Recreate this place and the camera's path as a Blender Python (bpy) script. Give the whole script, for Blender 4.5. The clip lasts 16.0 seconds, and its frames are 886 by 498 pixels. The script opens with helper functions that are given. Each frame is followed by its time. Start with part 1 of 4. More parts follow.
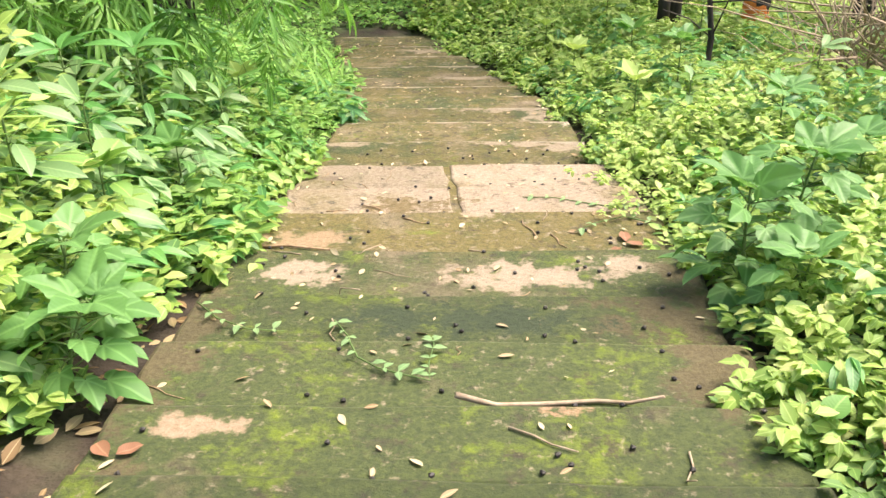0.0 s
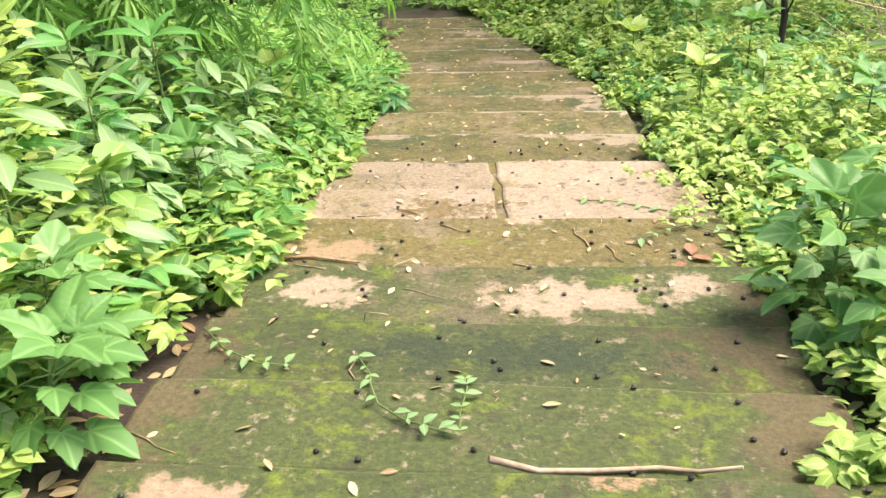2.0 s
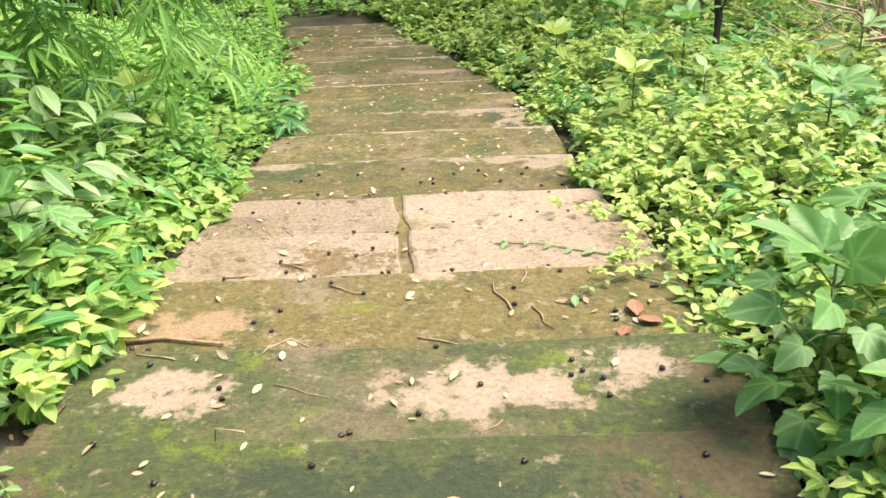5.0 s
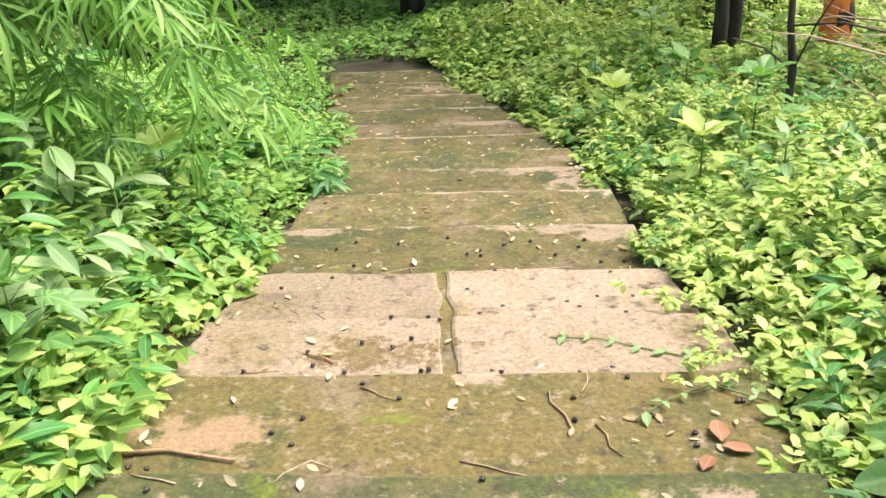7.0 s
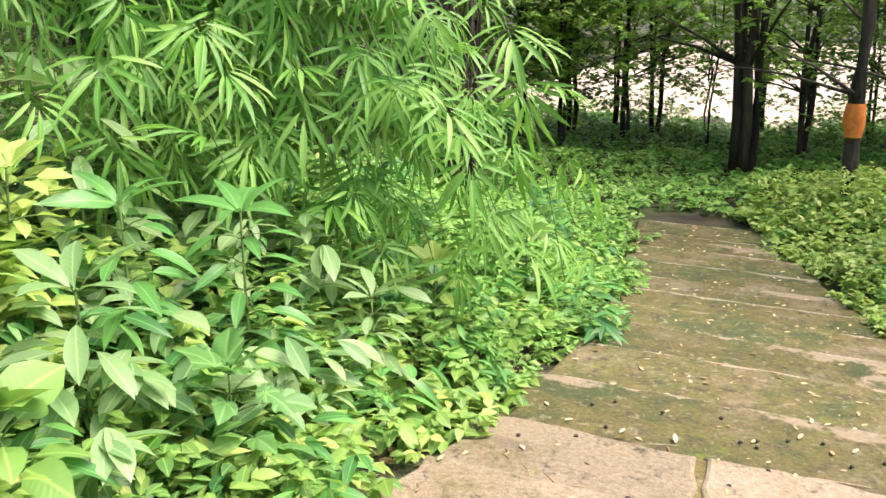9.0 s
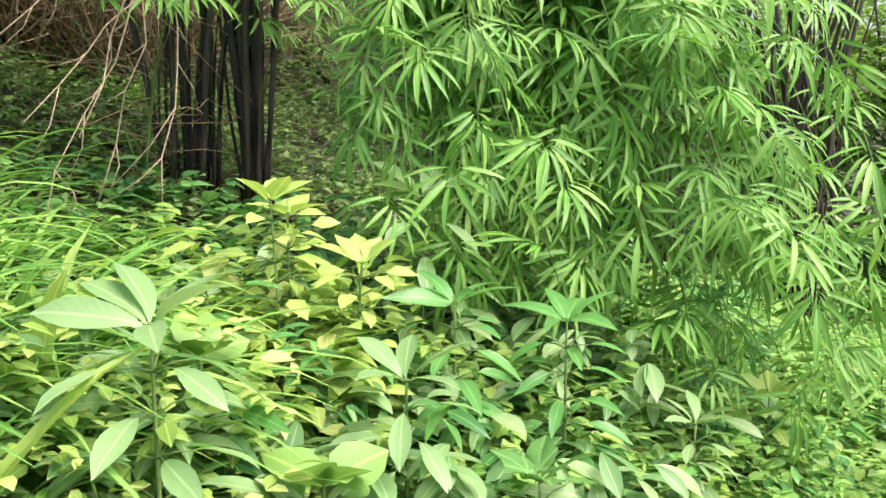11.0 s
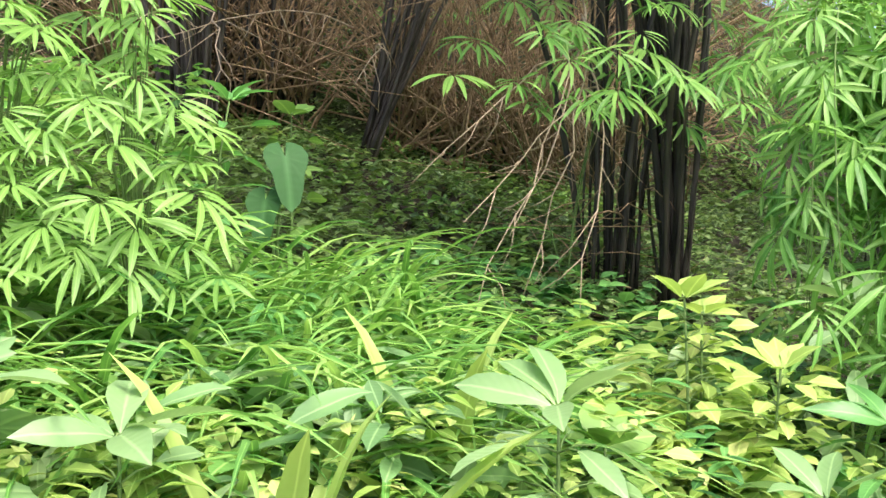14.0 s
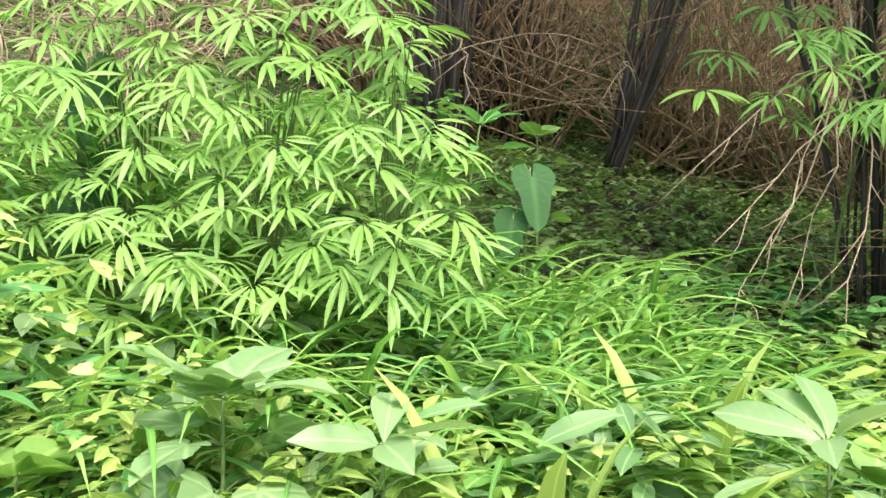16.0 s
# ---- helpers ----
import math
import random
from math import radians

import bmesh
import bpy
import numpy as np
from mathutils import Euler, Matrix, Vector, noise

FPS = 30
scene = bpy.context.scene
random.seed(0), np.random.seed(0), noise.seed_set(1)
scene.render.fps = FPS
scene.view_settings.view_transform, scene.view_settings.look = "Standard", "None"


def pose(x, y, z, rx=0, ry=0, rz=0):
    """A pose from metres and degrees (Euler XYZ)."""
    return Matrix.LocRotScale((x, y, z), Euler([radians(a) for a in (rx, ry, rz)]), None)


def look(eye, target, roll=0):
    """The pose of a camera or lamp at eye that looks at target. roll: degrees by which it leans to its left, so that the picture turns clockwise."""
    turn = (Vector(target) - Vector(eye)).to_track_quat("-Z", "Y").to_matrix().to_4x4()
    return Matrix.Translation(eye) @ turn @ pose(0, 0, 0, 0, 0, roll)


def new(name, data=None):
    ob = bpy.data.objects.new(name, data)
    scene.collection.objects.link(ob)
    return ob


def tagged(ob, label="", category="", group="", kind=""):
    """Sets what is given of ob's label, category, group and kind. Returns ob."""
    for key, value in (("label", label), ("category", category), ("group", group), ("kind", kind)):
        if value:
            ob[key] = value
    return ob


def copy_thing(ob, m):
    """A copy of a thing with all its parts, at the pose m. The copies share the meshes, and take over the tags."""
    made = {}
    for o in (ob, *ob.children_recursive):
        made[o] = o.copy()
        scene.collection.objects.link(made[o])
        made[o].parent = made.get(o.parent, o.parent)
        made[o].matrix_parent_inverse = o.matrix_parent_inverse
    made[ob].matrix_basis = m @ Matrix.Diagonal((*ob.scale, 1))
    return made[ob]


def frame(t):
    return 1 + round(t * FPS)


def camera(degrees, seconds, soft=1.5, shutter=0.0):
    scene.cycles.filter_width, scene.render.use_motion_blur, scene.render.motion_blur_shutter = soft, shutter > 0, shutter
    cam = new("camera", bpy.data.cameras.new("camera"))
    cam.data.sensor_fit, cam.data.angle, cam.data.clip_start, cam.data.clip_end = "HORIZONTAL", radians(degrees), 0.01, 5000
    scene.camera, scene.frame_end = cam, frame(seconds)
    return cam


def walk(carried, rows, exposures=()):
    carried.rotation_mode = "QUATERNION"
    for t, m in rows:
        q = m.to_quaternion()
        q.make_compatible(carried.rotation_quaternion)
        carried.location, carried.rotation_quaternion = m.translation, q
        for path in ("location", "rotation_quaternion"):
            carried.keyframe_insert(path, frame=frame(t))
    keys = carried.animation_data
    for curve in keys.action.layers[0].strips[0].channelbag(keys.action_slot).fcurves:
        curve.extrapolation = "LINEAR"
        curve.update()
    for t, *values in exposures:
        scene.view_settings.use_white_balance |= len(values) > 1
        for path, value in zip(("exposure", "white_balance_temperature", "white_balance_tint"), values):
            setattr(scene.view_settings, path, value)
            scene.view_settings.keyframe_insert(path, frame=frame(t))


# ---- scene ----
# ---- camera and walk ----
cam = camera(51.9, 16.0, soft=1.5)
walk(cam, [
    (0, look((0.166, -0.130, 1.389), (-0.049, 3.434, -0.416), -1.6)),
    (0.5, look((0.165, -0.010, 1.386), (-0.114, 3.541, -0.433), -1.9)),
    (1, look((0.169, 0.109, 1.361), (-0.176, 3.643, -0.479), -2.2)),
    (1.5, look((0.186, 0.231, 1.326), (-0.227, 3.753, -0.525), -2.7)),
    (2, look((0.198, 0.361, 1.309), (-0.255, 3.863, -0.570), -3.1)),
    (2.5, look((0.196, 0.478, 1.318), (-0.251, 3.959, -0.603), -3.3)),
    (3, look((0.183, 0.641, 1.297), (-0.136, 4.122, -0.647), -2.8)),
    (3.5, look((0.209, 0.770, 1.256), (-0.003, 4.268, -0.672), -2.9)),
    (4, look((0.253, 0.901, 1.205), (0.087, 4.420, -0.690), -3.1)),
    (4.2, look((0.264, 0.955, 1.188), (0.103, 4.477, -0.701), -3.3)),
    (6.3, look((0.295, 1.534, 1.080), (0.076, 5.061, -0.794), -3.9)),
    (6.5, look((0.285, 1.572, 1.096), (0.030, 5.108, -0.757), -3.9)),
    (7, look((0.253, 1.686, 1.102), (-0.105, 5.274, -0.629), -3.5)),
    (7.5, look((0.243, 1.813, 1.080), (-0.299, 5.435, -0.530), -2.7)),
    (8, look((0.300, 1.977, 0.984), (-0.663, 5.590, -0.437), -1.4)),
    (8.5, look((0.347, 2.054, 0.984), (-0.984, 5.599, -0.307), -0.7)),
    (9, look((0.340, 2.070, 0.981), (-1.326, 5.532, -0.136), -0.2)),
    (9.5, look((0.335, 2.077, 0.980), (-1.692, 5.388, 0.017), 0.1)),
    (10, look((0.335, 2.078, 0.980), (-2.000, 5.215, 0.142), 0.2)),
    (10.2, look((0.335, 2.077, 0.980), (-2.114, 5.139, 0.188), 0.2)),
    (12.5, look((0.418, 2.144, 0.924), (-3.075, 4.068, 0.613), -0.5)),
    (13, look((0.398, 2.132, 0.916), (-3.211, 3.841, 0.683), -0.4)),
    (13.5, look((0.394, 2.120, 0.919), (-3.325, 3.582, 0.741), -0.2)),
    (14, look((0.385, 2.103, 0.918), (-3.439, 3.268, 0.785), 0.1)),
    (14.5, look((0.381, 2.091, 0.919), (-3.524, 2.951, 0.813), 0.4)),
    (15, look((0.382, 2.080, 0.919), (-3.572, 2.675, 0.833), 0.4)),
    (15.5, look((0.384, 2.070, 0.920), (-3.599, 2.430, 0.850), 0.4)),
    (16, look((0.389, 2.064, 0.923), (-3.608, 2.207, 0.871), 0.1)),
], [(0, 1.3, 6950, 17), (9, 1.27, 6800, 17), (12.5, 1.34, 6500, 18), (16, 1.36, 6450, 18)])

# ---- light ----
world = bpy.data.worlds.new("world")
scene.world = world
world.use_nodes = True
wn = world.node_tree
sky = wn.nodes.new("ShaderNodeTexSky")
sky.sky_type = "NISHITA"
sky.sun_disc = False
sky.sun_elevation = radians(58)
sky.sun_rotation = radians(70)
sky.air_density, sky.dust_density, sky.ozone_density = 1.0, 4.0, 0.6
bg = wn.nodes["Background"]
bg.inputs["Strength"].default_value = 0.15
wn.links.new(sky.outputs[0], bg.inputs["Color"])
sun = new("sun", bpy.data.lights.new("sun", "SUN"))
sun.data.energy = 2.5
sun.data.angle = radians(35)
sun.data.color = (1.0, 0.95, 0.86)
sun.matrix_world = look((6.0, 3.0, 11.0), (0, 0.8, 0))


# ---- materials ----
def material(name):
    m = bpy.data.materials.new(name)
    m.use_nodes = True
    nt = m.node_tree
    return m, nt, nt.nodes["Principled BSDF"]


def node(nt, kind, **values):
    n = nt.nodes.new(kind)
    for key, v in values.items():
        n.inputs[key].default_value = v
    return n


def ramp(nt, source, stops):
    r = nt.nodes.new("ShaderNodeValToRGB")
    el = r.color_ramp.elements
    while len(el) < len(stops):
        el.new(0.5)
    for e, (p, c) in zip(el, stops):
        e.position, e.color = p, (*c, 1)
    nt.links.new(source, r.inputs[0])
    return r.outputs[0]


def mix(nt, fac, a, b, mode="MIX"):
    n = nt.nodes.new("ShaderNodeMix")
    n.data_type, n.blend_type = "RGBA", mode
    for v, s in ((fac, n.inputs[0]), (a, n.inputs[6]), (b, n.inputs[7])):
        if isinstance(v, (int, float)):
            s.default_value = v
        elif isinstance(v, tuple):
            s.default_value = (*v, 1)
        else:
            nt.links.new(v, s)
    return n.outputs[2]


def math_node(nt, op, a, b=0.0, clamp=False):
    n = nt.nodes.new("ShaderNodeMath")
    n.operation, n.use_clamp = op, clamp
    for v, s in ((a, n.inputs[0]), (b, n.inputs[1])):
        if isinstance(v, (int, float)):
            s.default_value = v
        else:
            nt.links.new(v, s)
    return n.outputs[0]


def noise_tex(nt, scale, detail=4.0, rough=0.6, world_space=True):
    n = node(nt, "ShaderNodeTexNoise", Scale=scale, Detail=detail, Roughness=rough)
    if world_space:
        g = nt.nodes.new("ShaderNodeNewGeometry")
        nt.links.new(g.outputs["Position"], n.inputs["Vector"])
    return n.outputs["Fac"]


def bump(nt, bsdf, source, strength, distance):
    b = node(nt, "ShaderNodeBump", Strength=strength, Distance=distance)
    nt.links.new(source, b.inputs["Height"])
    nt.links.new(b.outputs[0], bsdf.inputs["Normal"])


def leaf_material(name, dark, mid, light, rough=0.46, glow=0.38, yellow=None):
    """A leaf: colour by leaf, pale midrib and side veins, mottling, some light let through."""
    m, nt, p = material(name)
    g = nt.nodes.new("ShaderNodeNewGeometry")
    stops = [(0.0, dark), (0.45, mid), (0.86, light)]
    if yellow:
        stops.append((0.97, yellow))
    col = ramp(nt, g.outputs["Random Per Island"], stops)
    mott = noise_tex(nt, 26.0, 3.0)
    col = mix(nt, math_node(nt, "MULTIPLY", mott, 0.35), col, dark)
    big = noise_tex(nt, 1.3, 2.0)
    col = mix(nt, math_node(nt, "MULTIPLY", ramp(nt, big, [(0.45, (0, 0, 0)), (0.65, (1, 1, 1))]), 0.35), col, light)
    at = nt.nodes.new("ShaderNodeAttribute")
    at.attribute_name = "leaf_uv"
    sep = nt.nodes.new("ShaderNodeSeparateXYZ")
    nt.links.new(at.outputs["Vector"], sep.inputs[0])
    across = math_node(nt, "ABSOLUTE", sep.outputs[0])
    rib = math_node(nt, "SUBTRACT", 1.0, math_node(nt, "MULTIPLY", across, 14.0), True)
    vein = math_node(nt, "SINE", math_node(nt, "ADD", math_node(nt, "MULTIPLY", sep.outputs[1], 60.0), math_node(nt, "MULTIPLY", across, -22.0)))
    col = mix(nt, math_node(nt, "MULTIPLY", rib, 0.45), col, tuple(min(1, c * 1.5 + 0.03) for c in light))
    nt.links.new(col, p.inputs["Base Color"])
    p.inputs["Roughness"].default_value = rough
    p.inputs["Specular IOR Level"].default_value = 0.42
    bump(nt, p, vein, 0.12, 0.002)
    tr = nt.nodes.new("ShaderNodeBsdfTranslucent")
    nt.links.new(mix(nt, 1.0, col, (1.0, 1.0, 0.72), "MULTIPLY"), tr.inputs["Color"])
    ms = nt.nodes.new("ShaderNodeMixShader")
    ms.inputs[0].default_value = glow
    nt.links.new(p.outputs[0], ms.inputs[1])
    nt.links.new(tr.outputs[0], ms.inputs[2])
    nt.links.new(ms.outputs[0], nt.nodes["Material Output"].inputs[0])
    return m


def bark_material(name, dark, light, scale=9.0, rough=0.8):
    m, nt, p = material(name)
    tc = nt.nodes.new("ShaderNodeTexCoord")
    mp = nt.nodes.new("ShaderNodeMapping")
    mp.inputs["Scale"].default_value = (1, 1, 0.12)
    nt.links.new(tc.outputs["Object"], mp.inputs["Vector"])
    n = node(nt, "ShaderNodeTexNoise", Scale=scale * 3, Detail=6.0)
    nt.links.new(mp.outputs[0], n.inputs["Vector"])
    oi = nt.nodes.new("ShaderNodeObjectInfo")
    c = ramp(nt, n.outputs["Fac"], [(0.35, dark), (0.7, light)])
    c = mix(nt, math_node(nt, "MULTIPLY", oi.outputs["Random"], 0.5), c, dark)
    nt.links.new(c, p.inputs["Base Color"])
    p.inputs["Roughness"].default_value = rough
    bump(nt, p, n.outputs["Fac"], 0.6, 0.01)
    return m


def ground_material():
    m, nt, p = material("forest_soil")
    c = ramp(nt, noise_tex(nt, 2.2, 8.0), [(0.3, (0.022, 0.016, 0.011)), (0.52, (0.05, 0.037, 0.024)), (0.72, (0.1, 0.078, 0.05))])
    c = mix(nt, ramp(nt, noise_tex(nt, 0.7, 5.0), [(0.45, (0, 0, 0)), (0.6, (1, 1, 1))]), c, (0.06, 0.085, 0.03))
    nt.links.new(c, p.inputs["Base Color"])
    p.inputs["Roughness"].default_value = 0.95
    bump(nt, p, noise_tex(nt, 30.0, 6.0), 0.8, 0.03)
    return m


def concrete_material(name, green, ochre, pale, patches=(), worn=0.0, dirt=0.22):
    """Weathered concrete. green, ochre, pale: how far moss, brown algae and bare cement cover it. patches: bare stains, x, y, half sizes."""
    m, nt, p = material(name)
    fine = noise_tex(nt, 45.0, 8.0, 0.7)
    mid = noise_tex(nt, 6.5, 7.0, 0.65)
    big = noise_tex(nt, 1.7, 5.0, 0.6)
    c = ramp(nt, fine, [(0.3, (0.13, 0.105, 0.065)), (0.7, (0.26, 0.22, 0.145))])

    def cover(c, src, amount, dark, light, soft=0.09):
        e = 0.72 - 0.44 * amount
        mask = ramp(nt, src, [(max(0, e - soft), (0, 0, 0)), (min(1, e + soft), (1, 1, 1))])
        tone = ramp(nt, fine, [(0.32, dark), (0.68, light)])
        return mix(nt, mask, c, tone)

    c = cover(c, mid, pale, (0.28, 0.22, 0.16), (0.5, 0.42, 0.34))
    c = cover(c, big, ochre, (0.11, 0.094, 0.03), (0.245, 0.208, 0.072))
    blend = math_node(nt, "ADD", math_node(nt, "MULTIPLY", mid, 0.45), math_node(nt, "MULTIPLY", big, 0.55))
    c = cover(c, blend, green, (0.04, 0.062, 0.022), (0.105, 0.14, 0.042), 0.07)
    speck = noise_tex(nt, 16.0, 6.0, 0.75)
    tuft = math_node(nt, "ADD", math_node(nt, "MULTIPLY", speck, 0.55), math_node(nt, "MULTIPLY", noise_tex(nt, 3.3, 3.0, 0.5), 0.5))
    c = cover(c, tuft, 0.27 * green, (0.12, 0.18, 0.012), (0.24, 0.33, 0.025), 0.07)
    c = cover(c, noise_tex(nt, 11.0, 5.0, 0.7), dirt, (0.045, 0.04, 0.028), (0.09, 0.08, 0.05), 0.07)
    c = cover(c, noise_tex(nt, 19.0, 5.0, 0.7), 0.16 + 0.2 * pale, (0.26, 0.22, 0.15), (0.42, 0.36, 0.27), 0.06)
    g = nt.nodes.new("ShaderNodeNewGeometry")
    sep = nt.nodes.new("ShaderNodeSeparateXYZ")
    nt.links.new(g.outputs["Position"], sep.inputs[0])
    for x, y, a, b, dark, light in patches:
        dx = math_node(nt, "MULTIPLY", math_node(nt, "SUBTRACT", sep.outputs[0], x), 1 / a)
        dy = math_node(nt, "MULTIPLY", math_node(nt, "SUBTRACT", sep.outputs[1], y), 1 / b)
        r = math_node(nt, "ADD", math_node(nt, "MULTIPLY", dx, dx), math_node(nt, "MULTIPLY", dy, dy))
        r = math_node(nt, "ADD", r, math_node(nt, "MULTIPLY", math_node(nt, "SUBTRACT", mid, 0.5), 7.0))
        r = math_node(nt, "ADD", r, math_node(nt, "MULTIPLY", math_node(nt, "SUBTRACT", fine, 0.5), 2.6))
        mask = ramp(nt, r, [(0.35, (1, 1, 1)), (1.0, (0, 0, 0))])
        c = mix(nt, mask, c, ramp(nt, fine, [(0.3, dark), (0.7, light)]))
    if worn:
        at = nt.nodes.new("ShaderNodeAttribute")
        at.attribute_name = "worn"
        e = math_node(nt, "ADD", math_node(nt, "MULTIPLY", at.outputs["Fac"], 0.5), math_node(nt, "SUBTRACT", math_node(nt, "MULTIPLY", noise_tex(nt, 1.9, 5.0, 0.65), 1.9), 0.41))
        e = math_node(nt, "ADD", e, math_node(nt, "MULTIPLY", math_node(nt, "SUBTRACT", fine, 0.5), 0.35))
        mask = math_node(nt, "MULTIPLY", ramp(nt, e, [(0.93, (0, 0, 0)), (1.0, (1, 1, 1))]), worn)
        c = mix(nt, mask, c, ramp(nt, fine, [(0.3, (0.34, 0.29, 0.23)), (0.7, (0.56, 0.5, 0.42))]))
    oi = nt.nodes.new("ShaderNodeObjectInfo")
    c = mix(nt, 1.0, mix(nt, oi.outputs["Random"], c, mix(nt, 1.0, c, (0.72, 0.74, 0.7), "MULTIPLY")), (0.9, 0.86, 0.78), "MULTIPLY")
    nt.links.new(c, p.inputs["Base Color"])
    p.inputs["Roughness"].default_value = 0.88
    h = math_node(nt, "ADD", fine, math_node(nt, "MULTIPLY", mid, 0.8))
    bump(nt, p, h, 0.7, 0.016)
    return m


def plain_material(name, a, b, scale=20.0, rough=0.8):
    m, nt, p = material(name)
    nt.links.new(ramp(nt, noise_tex(nt, scale, 5.0), [(0.3, a), (0.7, b)]), p.inputs["Base Color"])
    p.inputs["Roughness"].default_value = rough
    bump(nt, p, noise_tex(nt, scale * 2.5, 4.0), 0.4, 0.006)
    return m


SOIL = ground_material()
SAND = plain_material("pale_sand", (0.42, 0.33, 0.25), (0.56, 0.47, 0.38), 1.5, 0.95)
L_COVER = leaf_material("leaf_cover", (0.08, 0.2, 0.055), (0.17, 0.36, 0.075), (0.34, 0.53, 0.125), yellow=(0.5, 0.63, 0.18))
L_LIME = leaf_material("leaf_lime", (0.21, 0.38, 0.065), (0.35, 0.53, 0.11), (0.54, 0.67, 0.22), yellow=(0.64, 0.67, 0.26))
L_DEEP = leaf_material("leaf_deep", (0.038, 0.135, 0.045), (0.090, 0.285, 0.076), (0.210, 0.495, 0.128), rough=0.34)
L_SILVER = leaf_material("leaf_silver", (0.10, 0.24, 0.085), (0.20, 0.38, 0.14), (0.38, 0.54, 0.25), rough=0.4)
L_BAMBOO = leaf_material("leaf_bamboo", (0.085, 0.25, 0.04), (0.15, 0.38, 0.06), (0.29, 0.52, 0.12), rough=0.45, glow=0.38)
L_YOUNG = leaf_material("leaf_young_bamboo", (0.10, 0.27, 0.045), (0.18, 0.39, 0.07), (0.33, 0.52, 0.13), rough=0.4, glow=0.36)
L_GRASS = leaf_material("leaf_grass", (0.074, 0.242, 0.050), (0.185, 0.435, 0.083), (0.395, 0.629, 0.167), glow=0.38)
# darker ground cover leaves: part of the bamboo's shade is in these tones
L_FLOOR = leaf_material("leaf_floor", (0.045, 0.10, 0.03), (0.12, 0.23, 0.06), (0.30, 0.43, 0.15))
L_TREE = leaf_material("leaf_tree", (0.07, 0.18, 0.03), (0.16, 0.33, 0.06), (0.34, 0.52, 0.12), glow=0.48)
L_DRY = leaf_material("leaf_dry", (0.16, 0.09, 0.035), (0.3, 0.2, 0.09), (0.5, 0.4, 0.22), rough=0.7, glow=0.15)
L_LITTER = leaf_material("leaf_litter", (0.3, 0.2, 0.1), (0.5, 0.38, 0.22), (0.66, 0.57, 0.36), rough=0.75, glow=0.1)
STEM = plain_material("green_stem", (0.07, 0.14, 0.03), (0.16, 0.25, 0.07), 40.0)
TWIG = plain_material("pale_twig", (0.26, 0.19, 0.12), (0.5, 0.4, 0.27), 30.0)
DARKTWIG = plain_material("brown_twig", (0.17, 0.11, 0.06), (0.46, 0.32, 0.18), 30.0)
CULM = bark_material("bamboo_culm", (0.010, 0.008, 0.006), (0.085, 0.072, 0.05), 7.0, 0.6)
BARK = bark_material("tree_bark", (0.018, 0.014, 0.011), (0.085, 0.068, 0.052), 6.0)
CLOTH = plain_material("orange_cloth", (0.75, 0.17, 0.035), (0.92, 0.3, 0.07), 14.0, 0.85)
BERRY = plain_material("black_berry", (0.012, 0.01, 0.008), (0.03, 0.025, 0.02), 60.0, 0.5)
PALE_TONE = ((0.3, 0.235, 0.17), (0.52, 0.44, 0.35))


# ---- ground shape ----
def smooth(a, b, v):
    t = np.clip((np.asarray(v, float) - a) / (b - a), 0, 1)
    return t * t * (3 - 2 * t)


def fall(y):
    """Height of the stepped path along its length: a slope down that levels out."""
    y = np.asarray(y, float)
    k = np.clip((y - 8.0) / 3.2, 0, 1)
    return np.where(y < 8.0, -0.146 * y, -1.168 - 0.146 * 3.2 * (k - k * k / 2))


def lane(y):
    """Left and right edge of the path at y."""
    y = np.asarray(y, float)
    l = np.interp(y, (5.4, 6.1, 7.1, 8.0, 9.4, 11.8, 13.0), (-1.07, -1.09, -1.07, -1.2, -1.5, -1.92, -2.3))
    r = np.interp(y, (4.3, 5.3, 6.3, 7.0, 8.0, 9.0, 10.0, 11.5, 13.0), (1.06, 0.92, 0.86, 0.8, 0.6, 0.36, -0.05, -0.7, -1.3))
    return l, r


def land(x, y):
    x, y = np.asarray(x, float), np.asarray(y, float)
    l, r = lane(y)
    d = np.maximum(0, l - 0.35 - x)
    b = 0.33 * np.minimum(d, 6.6) + 0.85 * np.clip(d - 6.6, 0, 9)
    b = b * (1 - smooth(6.3, 11.5, y + 1.35 * np.minimum(0, x + 4.5)))
    b = b * (1 - smooth(13.5, 17.5, y))
    e = np.maximum(0, x - r - 0.2)
    b = b + 0.03 * np.minimum(e, 8)
    lump = 0.04 * np.sin(1.9 * x + 0.6 * y) * np.sin(1.3 * y - 0.5 * x)
    off = smooth(0.0, 0.5, np.maximum(l - x, x - r))
    return np.where(y < -3, 0.438, fall(y)) + b + lump * off - 0.10 + 0.04 * off


# ---- mesh helpers ----
def mesh_object(name, bm, mat, parent=None, label=""):
    me = bpy.data.meshes.new(name)
    bm.to_mesh(me)
    bm.free()
    me.materials.append(mat)
    ob = new(name, me)
    ob.parent = parent
    if label:
        tagged(ob, label)
    return ob


def part(name, bm, mat, parent, label=""):
    return mesh_object(name, bm, mat, parent, label)


def empty(name, m, label, category, group="", kind=""):
    ob = new(name)
    ob.matrix_basis = m
    return tagged(ob, label, category, group, kind)


def part_of(name, data, parent, m=None, label=""):
    ob = new(name, data)
    ob.parent = parent
    if m is not None:
        ob.matrix_basis = m
    if label:
        tagged(ob, label)
    return ob


